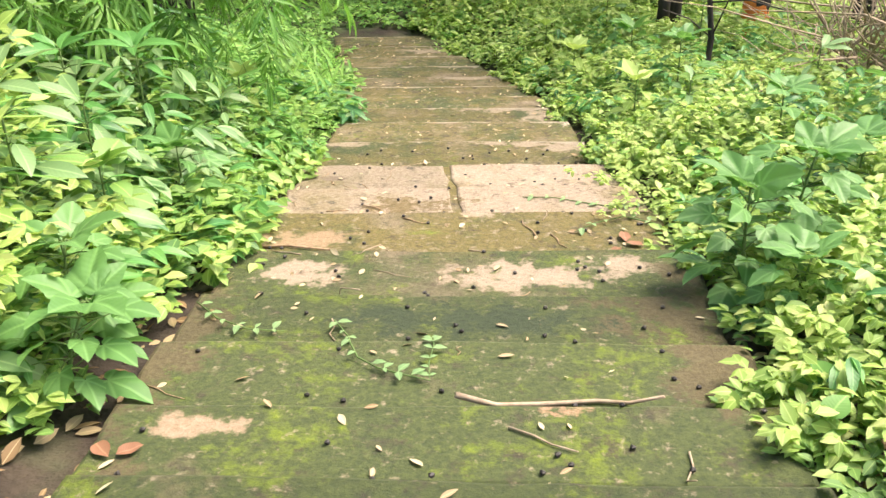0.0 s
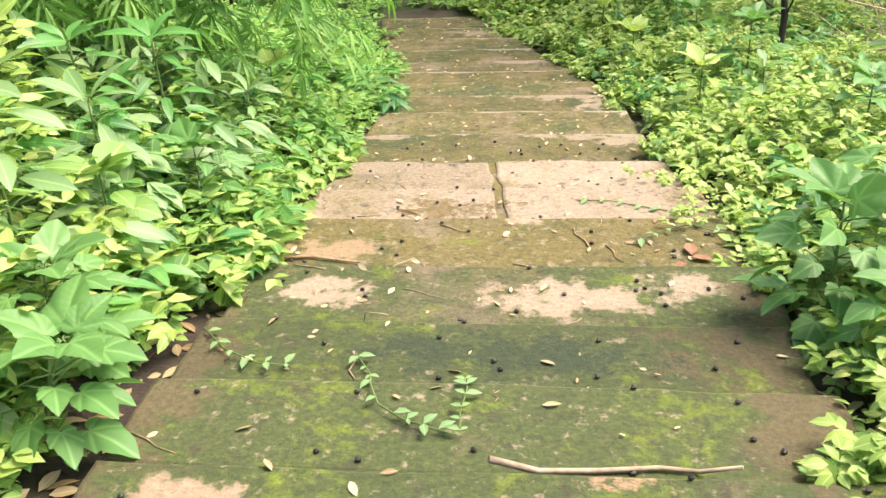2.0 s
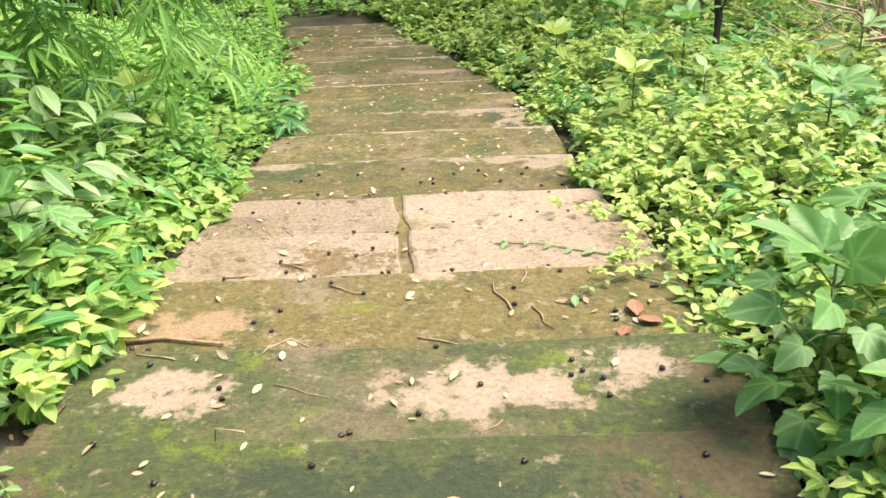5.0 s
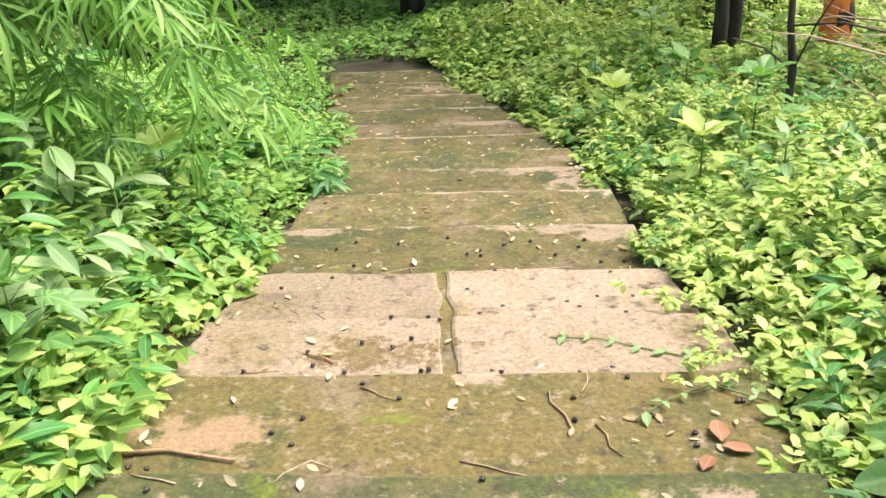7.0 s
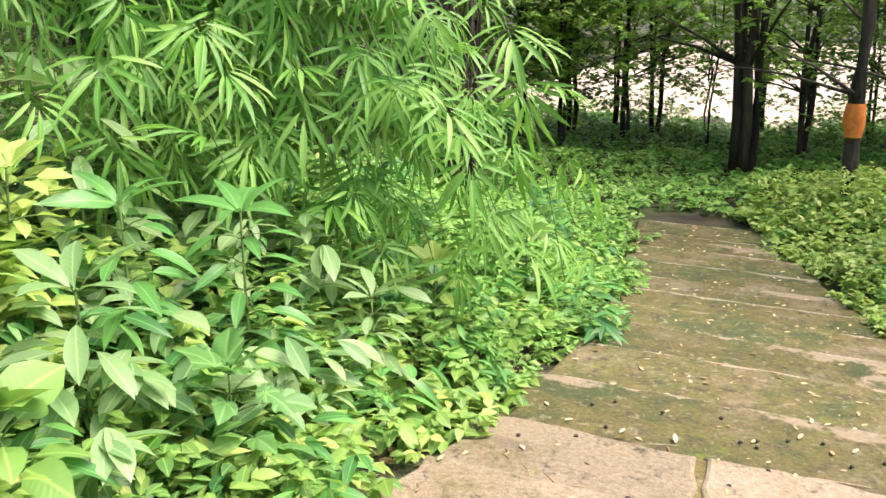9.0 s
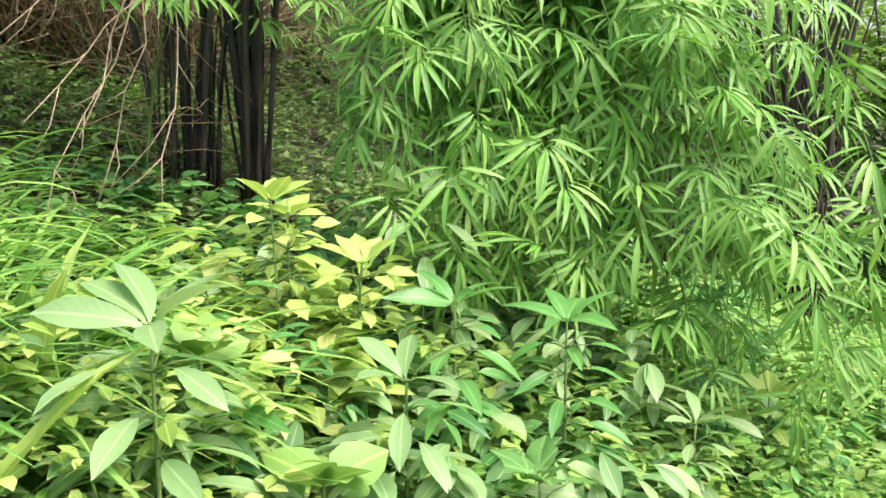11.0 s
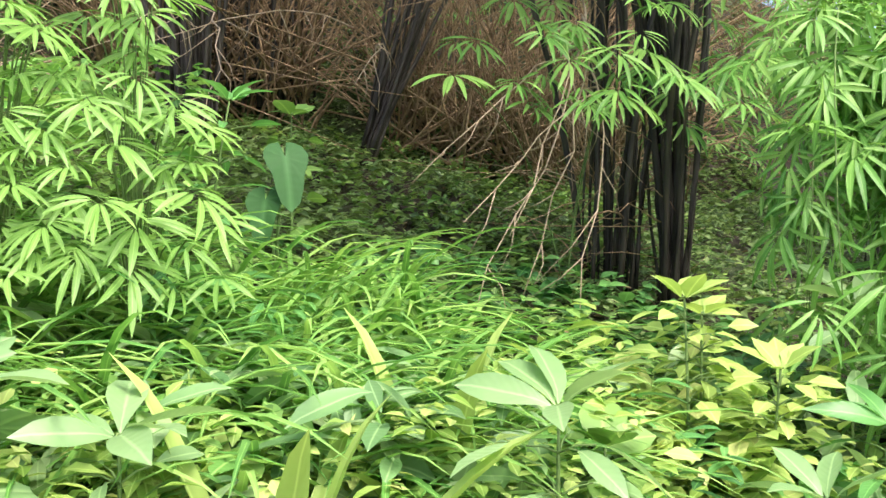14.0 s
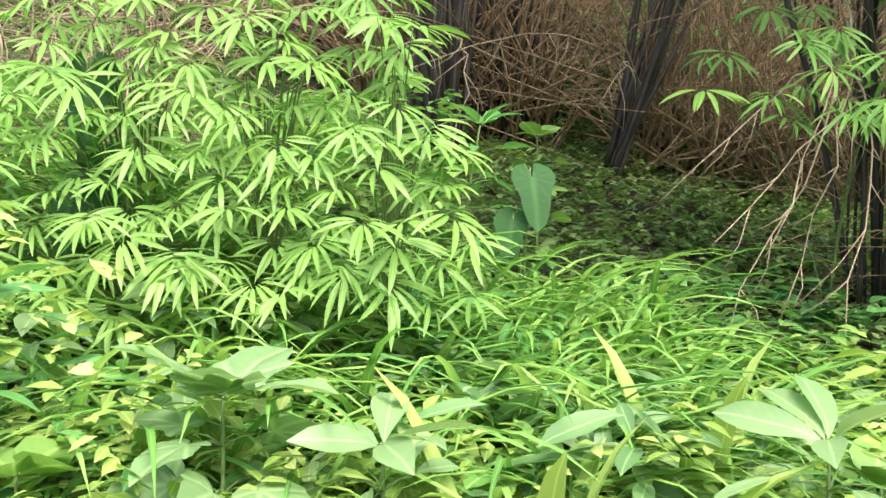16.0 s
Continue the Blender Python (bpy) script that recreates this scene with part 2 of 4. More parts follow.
def tube(bm, pts, r0, r1, sides=6, wobble=0.0):
    """A tapered tube along points."""
    rings = []
    n = len(pts)
    for i, p in enumerate(pts):
        a = Vector(pts[min(i + 1, n - 1)]) - Vector(pts[max(i - 1, 0)])
        q = a.to_track_quat("Z", "Y")
        r = r0 + (r1 - r0) * i / (n - 1)
        r *= 1 + wobble * math.sin(2.3 * i + r0 * 90)
        rings.append([bm.verts.new(Vector(p) + q @ Vector((r * math.cos(t), r * math.sin(t), 0)))
                      for t in (2 * math.pi * k / sides for k in range(sides))])
    for u, v in zip(rings, rings[1:]):
        for k in range(sides):
            f = bm.faces.new((u[k], u[(k + 1) % sides], v[(k + 1) % sides], v[k]))
            f.smooth = True
    bm.faces.new(rings[0][::-1])
    bm.faces.new(rings[-1])


def leaf(width, segs=4, peak=0.45, fold=0.25, droop=0.35, point=1.0, lobes=0.0, wave=0.0):
    """One leaf of length 1 along +y, face up: vertices, faces and leaf coordinates."""
    v, f, uv = [(0, 0, 0)], [], [(0, 0)]
    for i in range(1, segs):
        t = i / segs
        w = width * 0.5 * (math.sin(math.pi * t ** (math.log(0.5) / math.log(peak)))) ** (0.75 * point)
        if lobes:
            w *= 1 + lobes * (1 if i % 2 else -1)
        z = -droop * t * t + wave * math.sin(9 * t)
        for s in (-1, 0, 1):
            v.append((s * w, t + (0.10 * lobes if s and i % 2 else 0), z + (fold * w if s else 0)))
            uv.append((s * 0.5, t))
    v.append((0, 1, -droop))
    uv.append((0, 1))
    tip = len(v) - 1
    f += [(0, 2, 1), (0, 3, 2)]
    for i in range(segs - 2):
        a = 1 + 3 * i
        f += [(a, a + 1, a + 4, a + 3), (a + 1, a + 2, a + 5, a + 4)]
    a = 1 + 3 * (segs - 2)
    f += [(a, a + 1, tip), (a + 1, a + 2, tip)]
    return np.array(v, float), f, np.array(uv, float)


def leaf_data(name, shape, mat):
    v, f, uv = shape
    me = bpy.data.meshes.new(name)
    me.from_pydata([tuple(p) for p in v], [], f)
    me.attributes.new("leaf_uv", "FLOAT2", "POINT").data.foreach_set("vector", uv.ravel())
    me.polygons.foreach_set("use_smooth", [True] * len(f))
    me.materials.append(mat)
    return me


def many(name, shape, mats4, mat):
    """One mesh that holds a leaf shape at each of many 4 x 4 matrices."""
    v, f, uv = shape
    m = np.asarray(mats4, float)
    k, n = len(m), len(v)
    pts = np.einsum("kij,nj->kni", m[:, :3, :3], v) + m[:, None, :3, 3]
    me = bpy.data.meshes.new(name)
    sizes = np.array([len(q) for q in f])
    flat = np.concatenate([np.array(q) for q in f])
    loops = (flat[None] + (np.arange(k) * n)[:, None]).ravel()
    starts = np.concatenate([[0], np.cumsum(np.tile(sizes, k))[:-1]])
    me.vertices.add(k * n)
    me.vertices.foreach_set("co", pts.ravel())
    me.loops.add(len(loops))
    me.loops.foreach_set("vertex_index", loops.astype(np.int32))
    me.polygons.add(k * len(f))
    me.polygons.foreach_set("loop_start", starts.astype(np.int32))
    me.update(calc_edges=True)
    me.polygons.foreach_set("use_smooth", np.ones(k * len(f), bool))
    me.attributes.new("leaf_uv", "FLOAT2", "POINT").data.foreach_set("vector", np.tile(uv, (k, 1)).ravel())
    me.materials.append(mat)
    return me


RNG = np.random.default_rng(7)


def frames_for(pos, yaw, pitch, roll, size):
    """Matrices of leaves that stand at pos, point towards yaw (0 is +y), rise by pitch, and turn by roll about their length."""
    cy, sy, cp, sp, cr, sr = np.cos(yaw), np.sin(yaw), np.cos(pitch), np.sin(pitch), np.cos(roll), np.sin(roll)
    k = len(yaw)
    fwd = np.stack([-sy * cp, cy * cp, sp], -1)
    side = np.stack([cy, sy, np.zeros(k)], -1)
    up = np.cross(side, fwd)
    s2 = side * cr[:, None] + up * sr[:, None]
    u2 = up * cr[:, None] - side * sr[:, None]
    m = np.zeros((k, 4, 4))
    m[:, :3, 0], m[:, :3, 1], m[:, :3, 2] = s2 * size[:, None], fwd * size[:, None], u2 * size[:, None]
    m[:, :3, 3], m[:, 3, 3] = pos, 1
    return m


def sprigs(pos, leaves, size, lean, spread=0.9, gap=0.45, rng=RNG):
    """Leaf matrices of many sprigs: each a short shoot with paired leaves. pos: base of shoots (k x 3), size: leaf length (k)."""
    k = len(pos)
    yaw = rng.uniform(0, 2 * np.pi, k)
    tilt = rng.uniform(0.5, 1.35, k) * lean
    axis = np.stack([-np.sin(yaw) * np.cos(tilt), np.cos(yaw) * np.cos(tilt), np.sin(tilt)], -1)
    out = []
    for j in range(leaves):
        p = pos + axis * (size * gap * (j // 2 + 0.3))[:, None]
        side = 1 if j % 2 else -1
        y = yaw + side * rng.uniform(0.5, 1.3, k) * spread
        if j == leaves - 1:
            y = yaw + rng.normal(0, 0.15, k)
        out.append(frames_for(p, y, rng.normal(0.12, 0.28, k), rng.normal(0, 0.3, k), size * rng.uniform(0.7, 1.1, k)))
    return np.concatenate(out)


def keep_off_lane(x, y, over=0.0):
    l, r = lane(y)
    l = l - 0.22 * (1 - smooth(2.3, 3.1, y))
    ragged = 0.10 * np.sin(3.7 * y) + 0.07 * np.sin(8.9 * y + 1.0)
    return (x < l + over + ragged) | (x > r - over - ragged * 0.8) | (y > 12.2)


# ---- ground ----
def build_ground():
    xs = np.unique(np.concatenate([np.linspace(-400, -14, 12), np.linspace(-14, 10, 97), np.linspace(10, 400, 12)]))
    ys = np.unique(np.concatenate([np.linspace(-400, -6, 10), np.linspace(-6, 22, 113), np.linspace(22, 400, 12)]))
    gx, gy = np.meshgrid(xs, ys)
    gz = land(gx, gy)
    nx, ny = len(xs), len(ys)
    v = np.stack([gx.ravel(), gy.ravel(), gz.ravel()], -1)
    f = [(j * nx + i, j * nx + i + 1, (j + 1) * nx + i + 1, (j + 1) * nx + i) for j in range(ny - 1) for i in range(nx - 1)]
    me = bpy.data.meshes.new("ground")
    me.from_pydata(v.tolist(), [], f)
    me.polygons.foreach_set("use_smooth", [True] * len(f))
    me.materials.append(SOIL)
    return tagged(new("ground", me), "dark leaf-littered forest soil sloping beside the path", "ground", kind="structure")


build_ground()


def build_clearing():
    """The open pale ground behind the row of trees, one lifted sheet with a wandering edge."""
    bm = bmesh.new()
    xs = np.linspace(-7.5, 34, 90)
    rows = [[bm.verts.new((x, 18.2 + 0.6 * math.sin(x * 0.8) + 0.4 * math.sin(2.1 * x) + d, -1.43)) for x in xs] for d in (0, 6, 14, 26)]
    for r in rows[1:]:
        for w in r:
            w.co.z = float(land(w.co.x, w.co.y)) + 0.10
    for w in rows[0]:
        w.co.z = float(land(w.co.x, w.co.y)) - 0.04
    for a, b in zip(rows, rows[1:]):
        for i in range(len(xs) - 1):
            bm.faces.new((a[i], a[i + 1], b[i + 1], b[i]))
    tagged(mesh_object("sand_clearing", bm, SAND), "pale sunlit sandy ground behind the trees", "ground", kind="structure")


build_clearing()

# ---- plants: leaf shapes ----
def arched(shape, bend):
    """The same leaf, bent down along an arc of that many radians."""
    v, f, uv = shape
    t = v[:, 1] * bend
    return np.column_stack([v[:, 0], np.sin(t) / bend + v[:, 2] * np.sin(t), (np.cos(t) - 1) / bend + v[:, 2] * np.cos(t)]), f, uv


OVATE = leaf(0.55, 3, 0.42, 0.22, 0.25)
SMALL = leaf(0.62, 2, 0.45, 0.25, 0.2)
ROUND = leaf(0.8, 4, 0.45, 0.18, 0.3)
LANCE = leaf(0.3, 5, 0.42, 0.3, 0.4)
OBOV = leaf(0.36, 6, 0.6, 0.3, 0.42, wave=0.015)
BLADE = arched(leaf(0.112, 4, 0.42, 0.35, 0.0), 0.6)
HANG = arched(leaf(0.125, 6, 0.45, 0.3, 0.0), 0.6)
STRAP = arched(leaf(0.088, 8, 0.55, 0.5, 0.0, wave=0.012), 0.45)
GRASS = arched(leaf(0.03, 7, 0.3, 0.5, 0.0), 1.75)


def lobed_leaf():
    """A broad five-pointed leaf like an open star, length 1 along +y, with raised veins to its points."""
    lobes = [(0.0, 0.84), (-0.78, 0.5), (0.78, 0.5), (-1.75, 0.34), (1.75, 0.34)]
    v, uv, f = [(0, 0.16, 0)], [(0, 0.1)], []
    angles = np.linspace(-2.75, 2.75, 37)
    for share in (0.5, 1.0):
        for a in angles:
            near = min(abs(a - c) for c, _ in lobes)
            r = max(l * (1 - 0.68 * abs(a - c)) for c, l in lobes) * share * (1 + 0.03 * math.sin(19 * a))
            x, y = math.sin(a) * r, 0.16 + math.cos(a) * r
            v.append((x, y, -0.42 * (x * x + 0.8 * y * y) + 0.25 * min(near, 0.4) * r + 0.16 * abs(x)))
            uv.append((near * r * 1.5, y))
    n = len(angles)
    f = [(0, i + 2, i + 1) for i in range(n - 1)]
    f += [(1 + i, 2 + i, 2 + n + i, 1 + n + i) for i in range(n - 1)]
    return np.array(v, float), f, np.array(uv, float)


def heart_leaf():
    """A big arrow-heart leaf, length 1 along +y, with two rounded lobes behind the stalk."""
    v, uv, f = [(0, 0.2, 0)], [(0, 0.2)], []
    angles = np.linspace(-2.95, 2.95, 31)
    for share in (0.5, 1.0):
        for a in angles:
            r = (0.36 + 0.44 * math.exp(-(a / 0.42) ** 2) - 0.02 * abs(a)) * share
            x, y = math.sin(a) * r * 1.05, 0.2 + math.cos(a) * r
            v.append((x, y, -0.35 * y * y + 0.14 * abs(x) + 0.01 * math.sin(11 * a)))
            uv.append((x, y))
    n = len(angles)
    f = [(0, i + 2, i + 1) for i in range(n - 1)]
    f += [(1 + i, 2 + i, 2 + n + i, 1 + n + i) for i in range(n - 1)]
    return np.array(v, float), f, np.array(uv, float)


LOBED, HEART = lobed_leaf(), heart_leaf()


def fan_of_leaves(rng, count, size, spread=1.6):
    """Matrices of bamboo leaves set along the end of one twig, the last ones straight on, the first ones spread wide; the twig points along +y."""
    a = np.linspace(-spread, spread, count) + rng.normal(0, 0.07, count)
    out = np.abs(a) / spread
    pos = np.stack([0.02 * np.sin(a), size * 0.42 * (1 - out), np.zeros(count)], -1)
    return frames_for(pos, -a, 0.10 - 0.25 * rng.uniform(0, 1, count), rng.normal(0, 0.3, count),
                      size * rng.uniform(0.8, 1.1, count) * (1 - 0.22 * out))


# ---- low plants that nobody could count ----
def scatter(name, label, boxes, density, shape, mat, size, height, leaves, lean=1.0, off=0.0, seed=1, low=0.02, keep=None, clump=0.5):
    rng = np.random.default_rng(seed)
    pts = []
    for x0, x1, y0, y1 in boxes:
        n = int((x1 - x0) * (y1 - y0) * density)
        pts.append(np.stack([rng.uniform(x0, x1, n), rng.uniform(y0, y1, n)], -1))
    p = np.concatenate(pts)
    ok = keep_off_lane(p[:, 0], p[:, 1], off)
    n2 = np.sin(2.1 * p[:, 0] + seed) * np.sin(1.7 * p[:, 1] + 2.0 * seed) + 0.5 * np.sin(5.3 * p[:, 0] - seed) * np.sin(4.7 * p[:, 1])
    ok &= rng.uniform(-1.3, 1.3, len(p)) < n2 + 2.2 * (1 - clump)
    if keep is not None:
        ok &= keep(p[:, 0], p[:, 1])
    p = p[ok]
    k = len(p)
    l, r = lane(p[:, 1])
    edge = np.clip(np.maximum(l - p[:, 0], p[:, 0] - r) / 0.8, 0.0, 1)
    h = height * (0.3 + 0.7 * edge) * (0.75 + 0.35 * np.sin(2.7 * p[:, 0] + 1.0) * np.sin(2.3 * p[:, 1] + seed))
    z = land(p[:, 0], p[:, 1]) + low + h * rng.uniform(0.0, 1, k) ** 0.65
    m = sprigs(np.column_stack([p, z]), leaves, size * rng.uniform(0.6, 1.25, k), lean, rng=rng)
    return tagged(new(name, many(name, shape, m, mat)), label, "undergrowth", kind="stuff")


NEAR_LEFT = [(-3.4, -0.95, -2.6, 9.5)]
NEAR_RIGHT = [(0.2, 4.2, -2.6, 10.5)]
MID, LIME = "dense mid-green leafy undergrowth beside the path", "bright lime-green small-leaved undergrowth by the path edge"
def off_grass(x, y):
    """Thins what grows where the long grass stands."""
    return ~((x < -2.25) & (y > 0.9) & (y < 3.3)) | (np.sin(37 * x + 91 * y) > 0.5)


scatter("undergrowth", MID, NEAR_LEFT, 230, OVATE, L_COVER, 0.088, 0.44, 6, seed=2, off=0.02, keep=off_grass)
scatter("undergrowth", MID, NEAR_RIGHT, 75, OVATE, L_COVER, 0.066, 0.34, 6, seed=3, off=0.03)
scatter("undergrowth", LIME, [(-2.6, -0.95, 2.6, 5.6)], 130, OVATE, L_LIME, 0.09, 0.34, 6, seed=4, off=0.04, clump=0.8)
scatter("undergrowth", LIME, [(-2.6, -1.0, -0.5, 2.6)], 70, OVATE, L_LIME, 0.08, 0.42, 6, seed=14, off=-0.08, clump=0.6)
scatter("undergrowth", LIME, [(0.2, 4.2, 1.9, 10.5)], 420, OVATE, L_LIME, 0.066, 0.42, 6, seed=5, off=0.0, clump=0.25)
scatter("undergrowth", LIME, [(0.6, 1.5, 4.2, 5.1)], 270, OVATE, L_LIME, 0.045, 0.1, 5, seed=15, off=0.27, low=0.1, clump=0.6)
scatter("undergrowth", "dark green broad-leaved undergrowth among lighter plants", NEAR_LEFT, 30, LANCE, L_DEEP, 0.15, 0.5, 6, seed=6, off=-0.1)
scatter("undergrowth", "dark green broad-leaved undergrowth among lighter plants", NEAR_RIGHT, 26, LANCE, L_DEEP, 0.12, 0.42, 6, seed=7, off=-0.1)
scatter("undergrowth", "silvery green long-leaved undergrowth on the bank", [(-3.0, -1.4, 0.6, 5.5)], 42, OBOV, L_SILVER, 0.19, 0.5, 6, seed=8, lean=1.1)
scatter("undergrowth", "round-leaved green creeper over the bank", NEAR_LEFT, 50, ROUND, L_GRASS, 0.1, 0.42, 4, seed=9, off=-0.05)
scatter("undergrowth", "round-leaved green creeper beside the path", NEAR_RIGHT, 36, ROUND, L_GRASS, 0.085, 0.34, 4, seed=19, off=-0.08)
scatter("undergrowth", "fine fresh-green leafy shrubs where the path bends", [(-3.6, -1.0, 5.6, 10.5)], 330, SMALL, L_GRASS, 0.062, 0.55, 6, seed=10, off=0.06, clump=0.4)
scatter("undergrowth", "tall leafy shrubs under the young bamboo", [(-5.2, -3.0, -2.5, 2.3)], 150, SMALL, L_GRASS, 0.11, 0.95, 6, seed=16, clump=0.3)
# the dark L_DEEP leaves carry the grove's shade in their colour
scatter("undergrowth", "shaded broad-leaved weeds at the foot of the grove", [(-4.9, -2.8, 2.2, 5.5)], 60, ROUND, L_DEEP, 0.12, 0.22, 4, seed=17, clump=0.4)
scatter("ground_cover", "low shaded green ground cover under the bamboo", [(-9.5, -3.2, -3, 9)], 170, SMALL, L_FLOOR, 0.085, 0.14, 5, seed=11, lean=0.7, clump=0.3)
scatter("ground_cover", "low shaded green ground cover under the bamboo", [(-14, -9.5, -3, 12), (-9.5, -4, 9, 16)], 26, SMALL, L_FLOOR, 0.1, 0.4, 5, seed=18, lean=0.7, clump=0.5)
scatter("ground_cover", "light green low weeds on the bank under the bamboo", [(-8.2, -5.0, 1.2, 6.5)], 60, SMALL, L_COVER, 0.08, 0.2, 5, seed=26, lean=0.7, clump=0.6)
scatter("ground_cover", "low green weeds on flat ground before the trees", [(-9, 9, 10, 18.6)], 130, SMALL, L_GRASS, 0.095, 0.26, 5, seed=12, lean=0.8, clump=0.25)
scatter("ground_cover", "low green weeds on flat ground before the trees", [(4, 11, -1, 10)], 90, SMALL, L_COVER, 0.09, 0.3, 5, seed=13)


scatter("undergrowth", LIME, [(-2.2, -1.45, 0.4, 3.5)], 190, OVATE, L_LIME, 0.085, 0.5, 5, seed=23, clump=0.3)
scatter("undergrowth", "pale green leafy shrubs beyond the bend of the path", [(-0.9, 5.5, 9.5, 13.0)], 200, OVATE, L_LIME, 0.085, 0.5, 6, seed=24, clump=0.35)
scatter("undergrowth", MID, [(0.95, 1.9, -0.8, 3.4)], 260, OVATE, L_COVER, 0.06, 0.22, 5, seed=20, off=0.03, clump=0.2)
scatter("undergrowth", "yellow-green oval-leaved growth before the bamboo", [(-2.8, -2.1, 3.7, 4.45)], 170, OVATE, L_LIME, 0.14, 0.8, 5, seed=22, clump=0.2)


scatter("undergrowth", "yellow-green small leaves topping the bank beside the path", [(-2.25, -1.3, 0.5, 3.4)], 150, OVATE, L_LIME, 0.078, 0.66, 5, seed=25, low=0.2, clump=0.3)


def fallen_leaves(boxes, density, seed):
    """Dry leaves lying on the bare soil between the path and the weeds."""
    rng = np.random.default_rng(seed)
    out = []
    for x0, x1, y0, y1 in boxes:
        k = int((x1 - x0) * (y1 - y0) * density)
        x, y = rng.uniform(x0, x1, k), rng.uniform(y0, y1, k)
        out.append(frames_for(np.column_stack([x, y, land(x, y) + 0.012]), rng.uniform(0, 6.28, k), rng.normal(0.05, 0.2, k), rng.normal(0, 0.4, k), rng.uniform(0.03, 0.1, k)))
    tagged(new("fallen_leaves", many("fallen_leaves", leaf(0.42, 4, 0.45, 0.3, 0.08), np.concatenate(out), L_DRY)), "brown dry leaves lying on dark soil beside the path", "leaves", kind="stuff")


fallen_leaves([(-1.6, -1.0, 0.8, 5.2), (0.9, 1.4, 1.5, 4.5)], 130, 34)
fallen_leaves([(-8.5, -3.6, 2.5, 8.0)], 22, 35)


def grass_patch(boxes, density, length, seed, label):
    rng = np.random.default_rng(seed)
    out = []
    for x0, x1, y0, y1 in boxes:
        tufts = int((x1 - x0) * (y1 - y0) * density)
        cx, cy = rng.uniform(x0, x1, tufts), rng.uniform(y0, y1, tufts)
        x = np.repeat(cx, 14) + rng.normal(0, 0.03, tufts * 14)
        y = np.repeat(cy, 14) + rng.normal(0, 0.03, tufts * 14)
        k = len(x)
        out.append(frames_for(np.column_stack([x, y, land(x, y)]), rng.uniform(0, 6.28, k), rng.uniform(1.05, 1.5, k), rng.normal(0, 0.4, k), length * rng.uniform(0.5, 1.2, k)))
    return tagged(new("grass", many("grass", GRASS, np.concatenate(out), L_GRASS)), label, "grass", kind="stuff")


grass_patch([(-3.9, -2.1, 0.9, 3.3)], 36, 0.98, 31, "long arching green grass blades on the bank")
grass_patch([(1.3, 3.2, 3, 8)], 3, 0.4, 32, "scattered green grass blades beside the path")


# ---- single plants ----
def stem_bm(pts, r0, r1):
    bm = bmesh.new()
    tube(bm, pts, r0, r1, 5)
    return bm


LEAF = {
    "lobed": leaf_data("leaf", LOBED, leaf_material("leaf_lobed", (0.05, 0.18, 0.045), (0.11, 0.29, 0.07), (0.22, 0.42, 0.13), rough=0.45)),
    "pale_lobed": leaf_data("leaf", LOBED, L_SILVER),
    "heart": leaf_data("leaf", HEART, leaf_material("leaf_heart", (0.022, 0.085, 0.02), (0.032, 0.115, 0.028), (0.045, 0.15, 0.035), rough=0.7, glow=0.25)),
    "silver": leaf_data("leaf", OBOV, L_SILVER),
    "lance": leaf_data("leaf", LANCE, L_DEEP),
    "lime": leaf_data("leaf", OVATE, L_LIME),
    "strap": leaf_data("leaf", STRAP, L_LIME),
    "blade": leaf_data("leaf", HANG, L_YOUNG),
    "round": leaf_data("leaf", ROUND, L_COVER),
}


def leafy_plant(name, x, y, height, leaf_kind, label, rows, size, seed, lean=(0, 0), droop=0.1, category="plant", group=""):
    """A plant with one stem and whorls of leaves, each leaf on its own stalk."""
    rng = np.random.default_rng(seed)
    z = float(land(x, y))
    root = empty(name, pose(x, y, z), label, category, group)
    path = [Vector((lean[0] * t * t, lean[1] * t * t, height * t)) for t in np.linspace(0, 1, 7)]
    part("stem", stem_bm(path, 0.010, 0.004), STEM, root)
    turn = rng.uniform(0, 6.28)
    for i in range(rows):
        t = 0.22 + 0.78 * i / max(1, rows - 1)
        base = Vector((lean[0] * t * t, lean[1] * t * t, height * t))
        last = i == rows - 1
        for j in range(6 if last else 4):
            turn += 2.4
            s = size * (1.0 - 0.35 * t * (not last)) * rng.uniform(0.8, 1.15)
            pitch = rng.uniform(0.35, 0.9) if last else rng.uniform(-0.15, 0.45) - droop
            reach = (0.09 if leaf_kind == "lobed" else 0.05) * (0.25 if last else 1 + height)
            off = Vector((-math.sin(turn), math.cos(turn), 0.3)) * reach
            part("stalk", stem_bm([base, base + off * 0.5 + Vector((0, 0, 0.008)), base + off], 0.0035, 0.002), STEM, root)
            m = frames_for(np.array([base + off]), np.array([turn]), np.array([pitch]), np.array([rng.normal(0, 0.38)]), np.array([s]))[0]
            part_of("leaf", LEAF[leaf_kind], root, Matrix(m.tolist()))
    return root


SAP = "star-lobed green sapling with large soft leaves beside the concrete path"
leafy_plant("sapling", -1.24, 2.3, 0.36, "lobed", SAP, 7, 0.185, 41, (0.1, 0.05), group="lobed saplings")
leafy_plant("sapling", -1.36, 2.62, 0.46, "lobed", SAP, 8, 0.185, 42, (0.05, 0.0), group="lobed saplings")
leafy_plant("sapling", 1.18, 3.2, 0.52, "lobed", SAP, 7, 0.19, 43, (0.0, 0.02), group="lobed saplings")
leafy_plant("sapling", 1.42, 3.4, 0.58, "lobed", SAP, 7, 0.19, 44, (0.06, 0.0), group="lobed saplings")
leafy_plant("sapling", 1.32, 2.9, 0.34, "lobed", SAP, 5, 0.17, 45, (0.0, -0.05), group="lobed saplings")
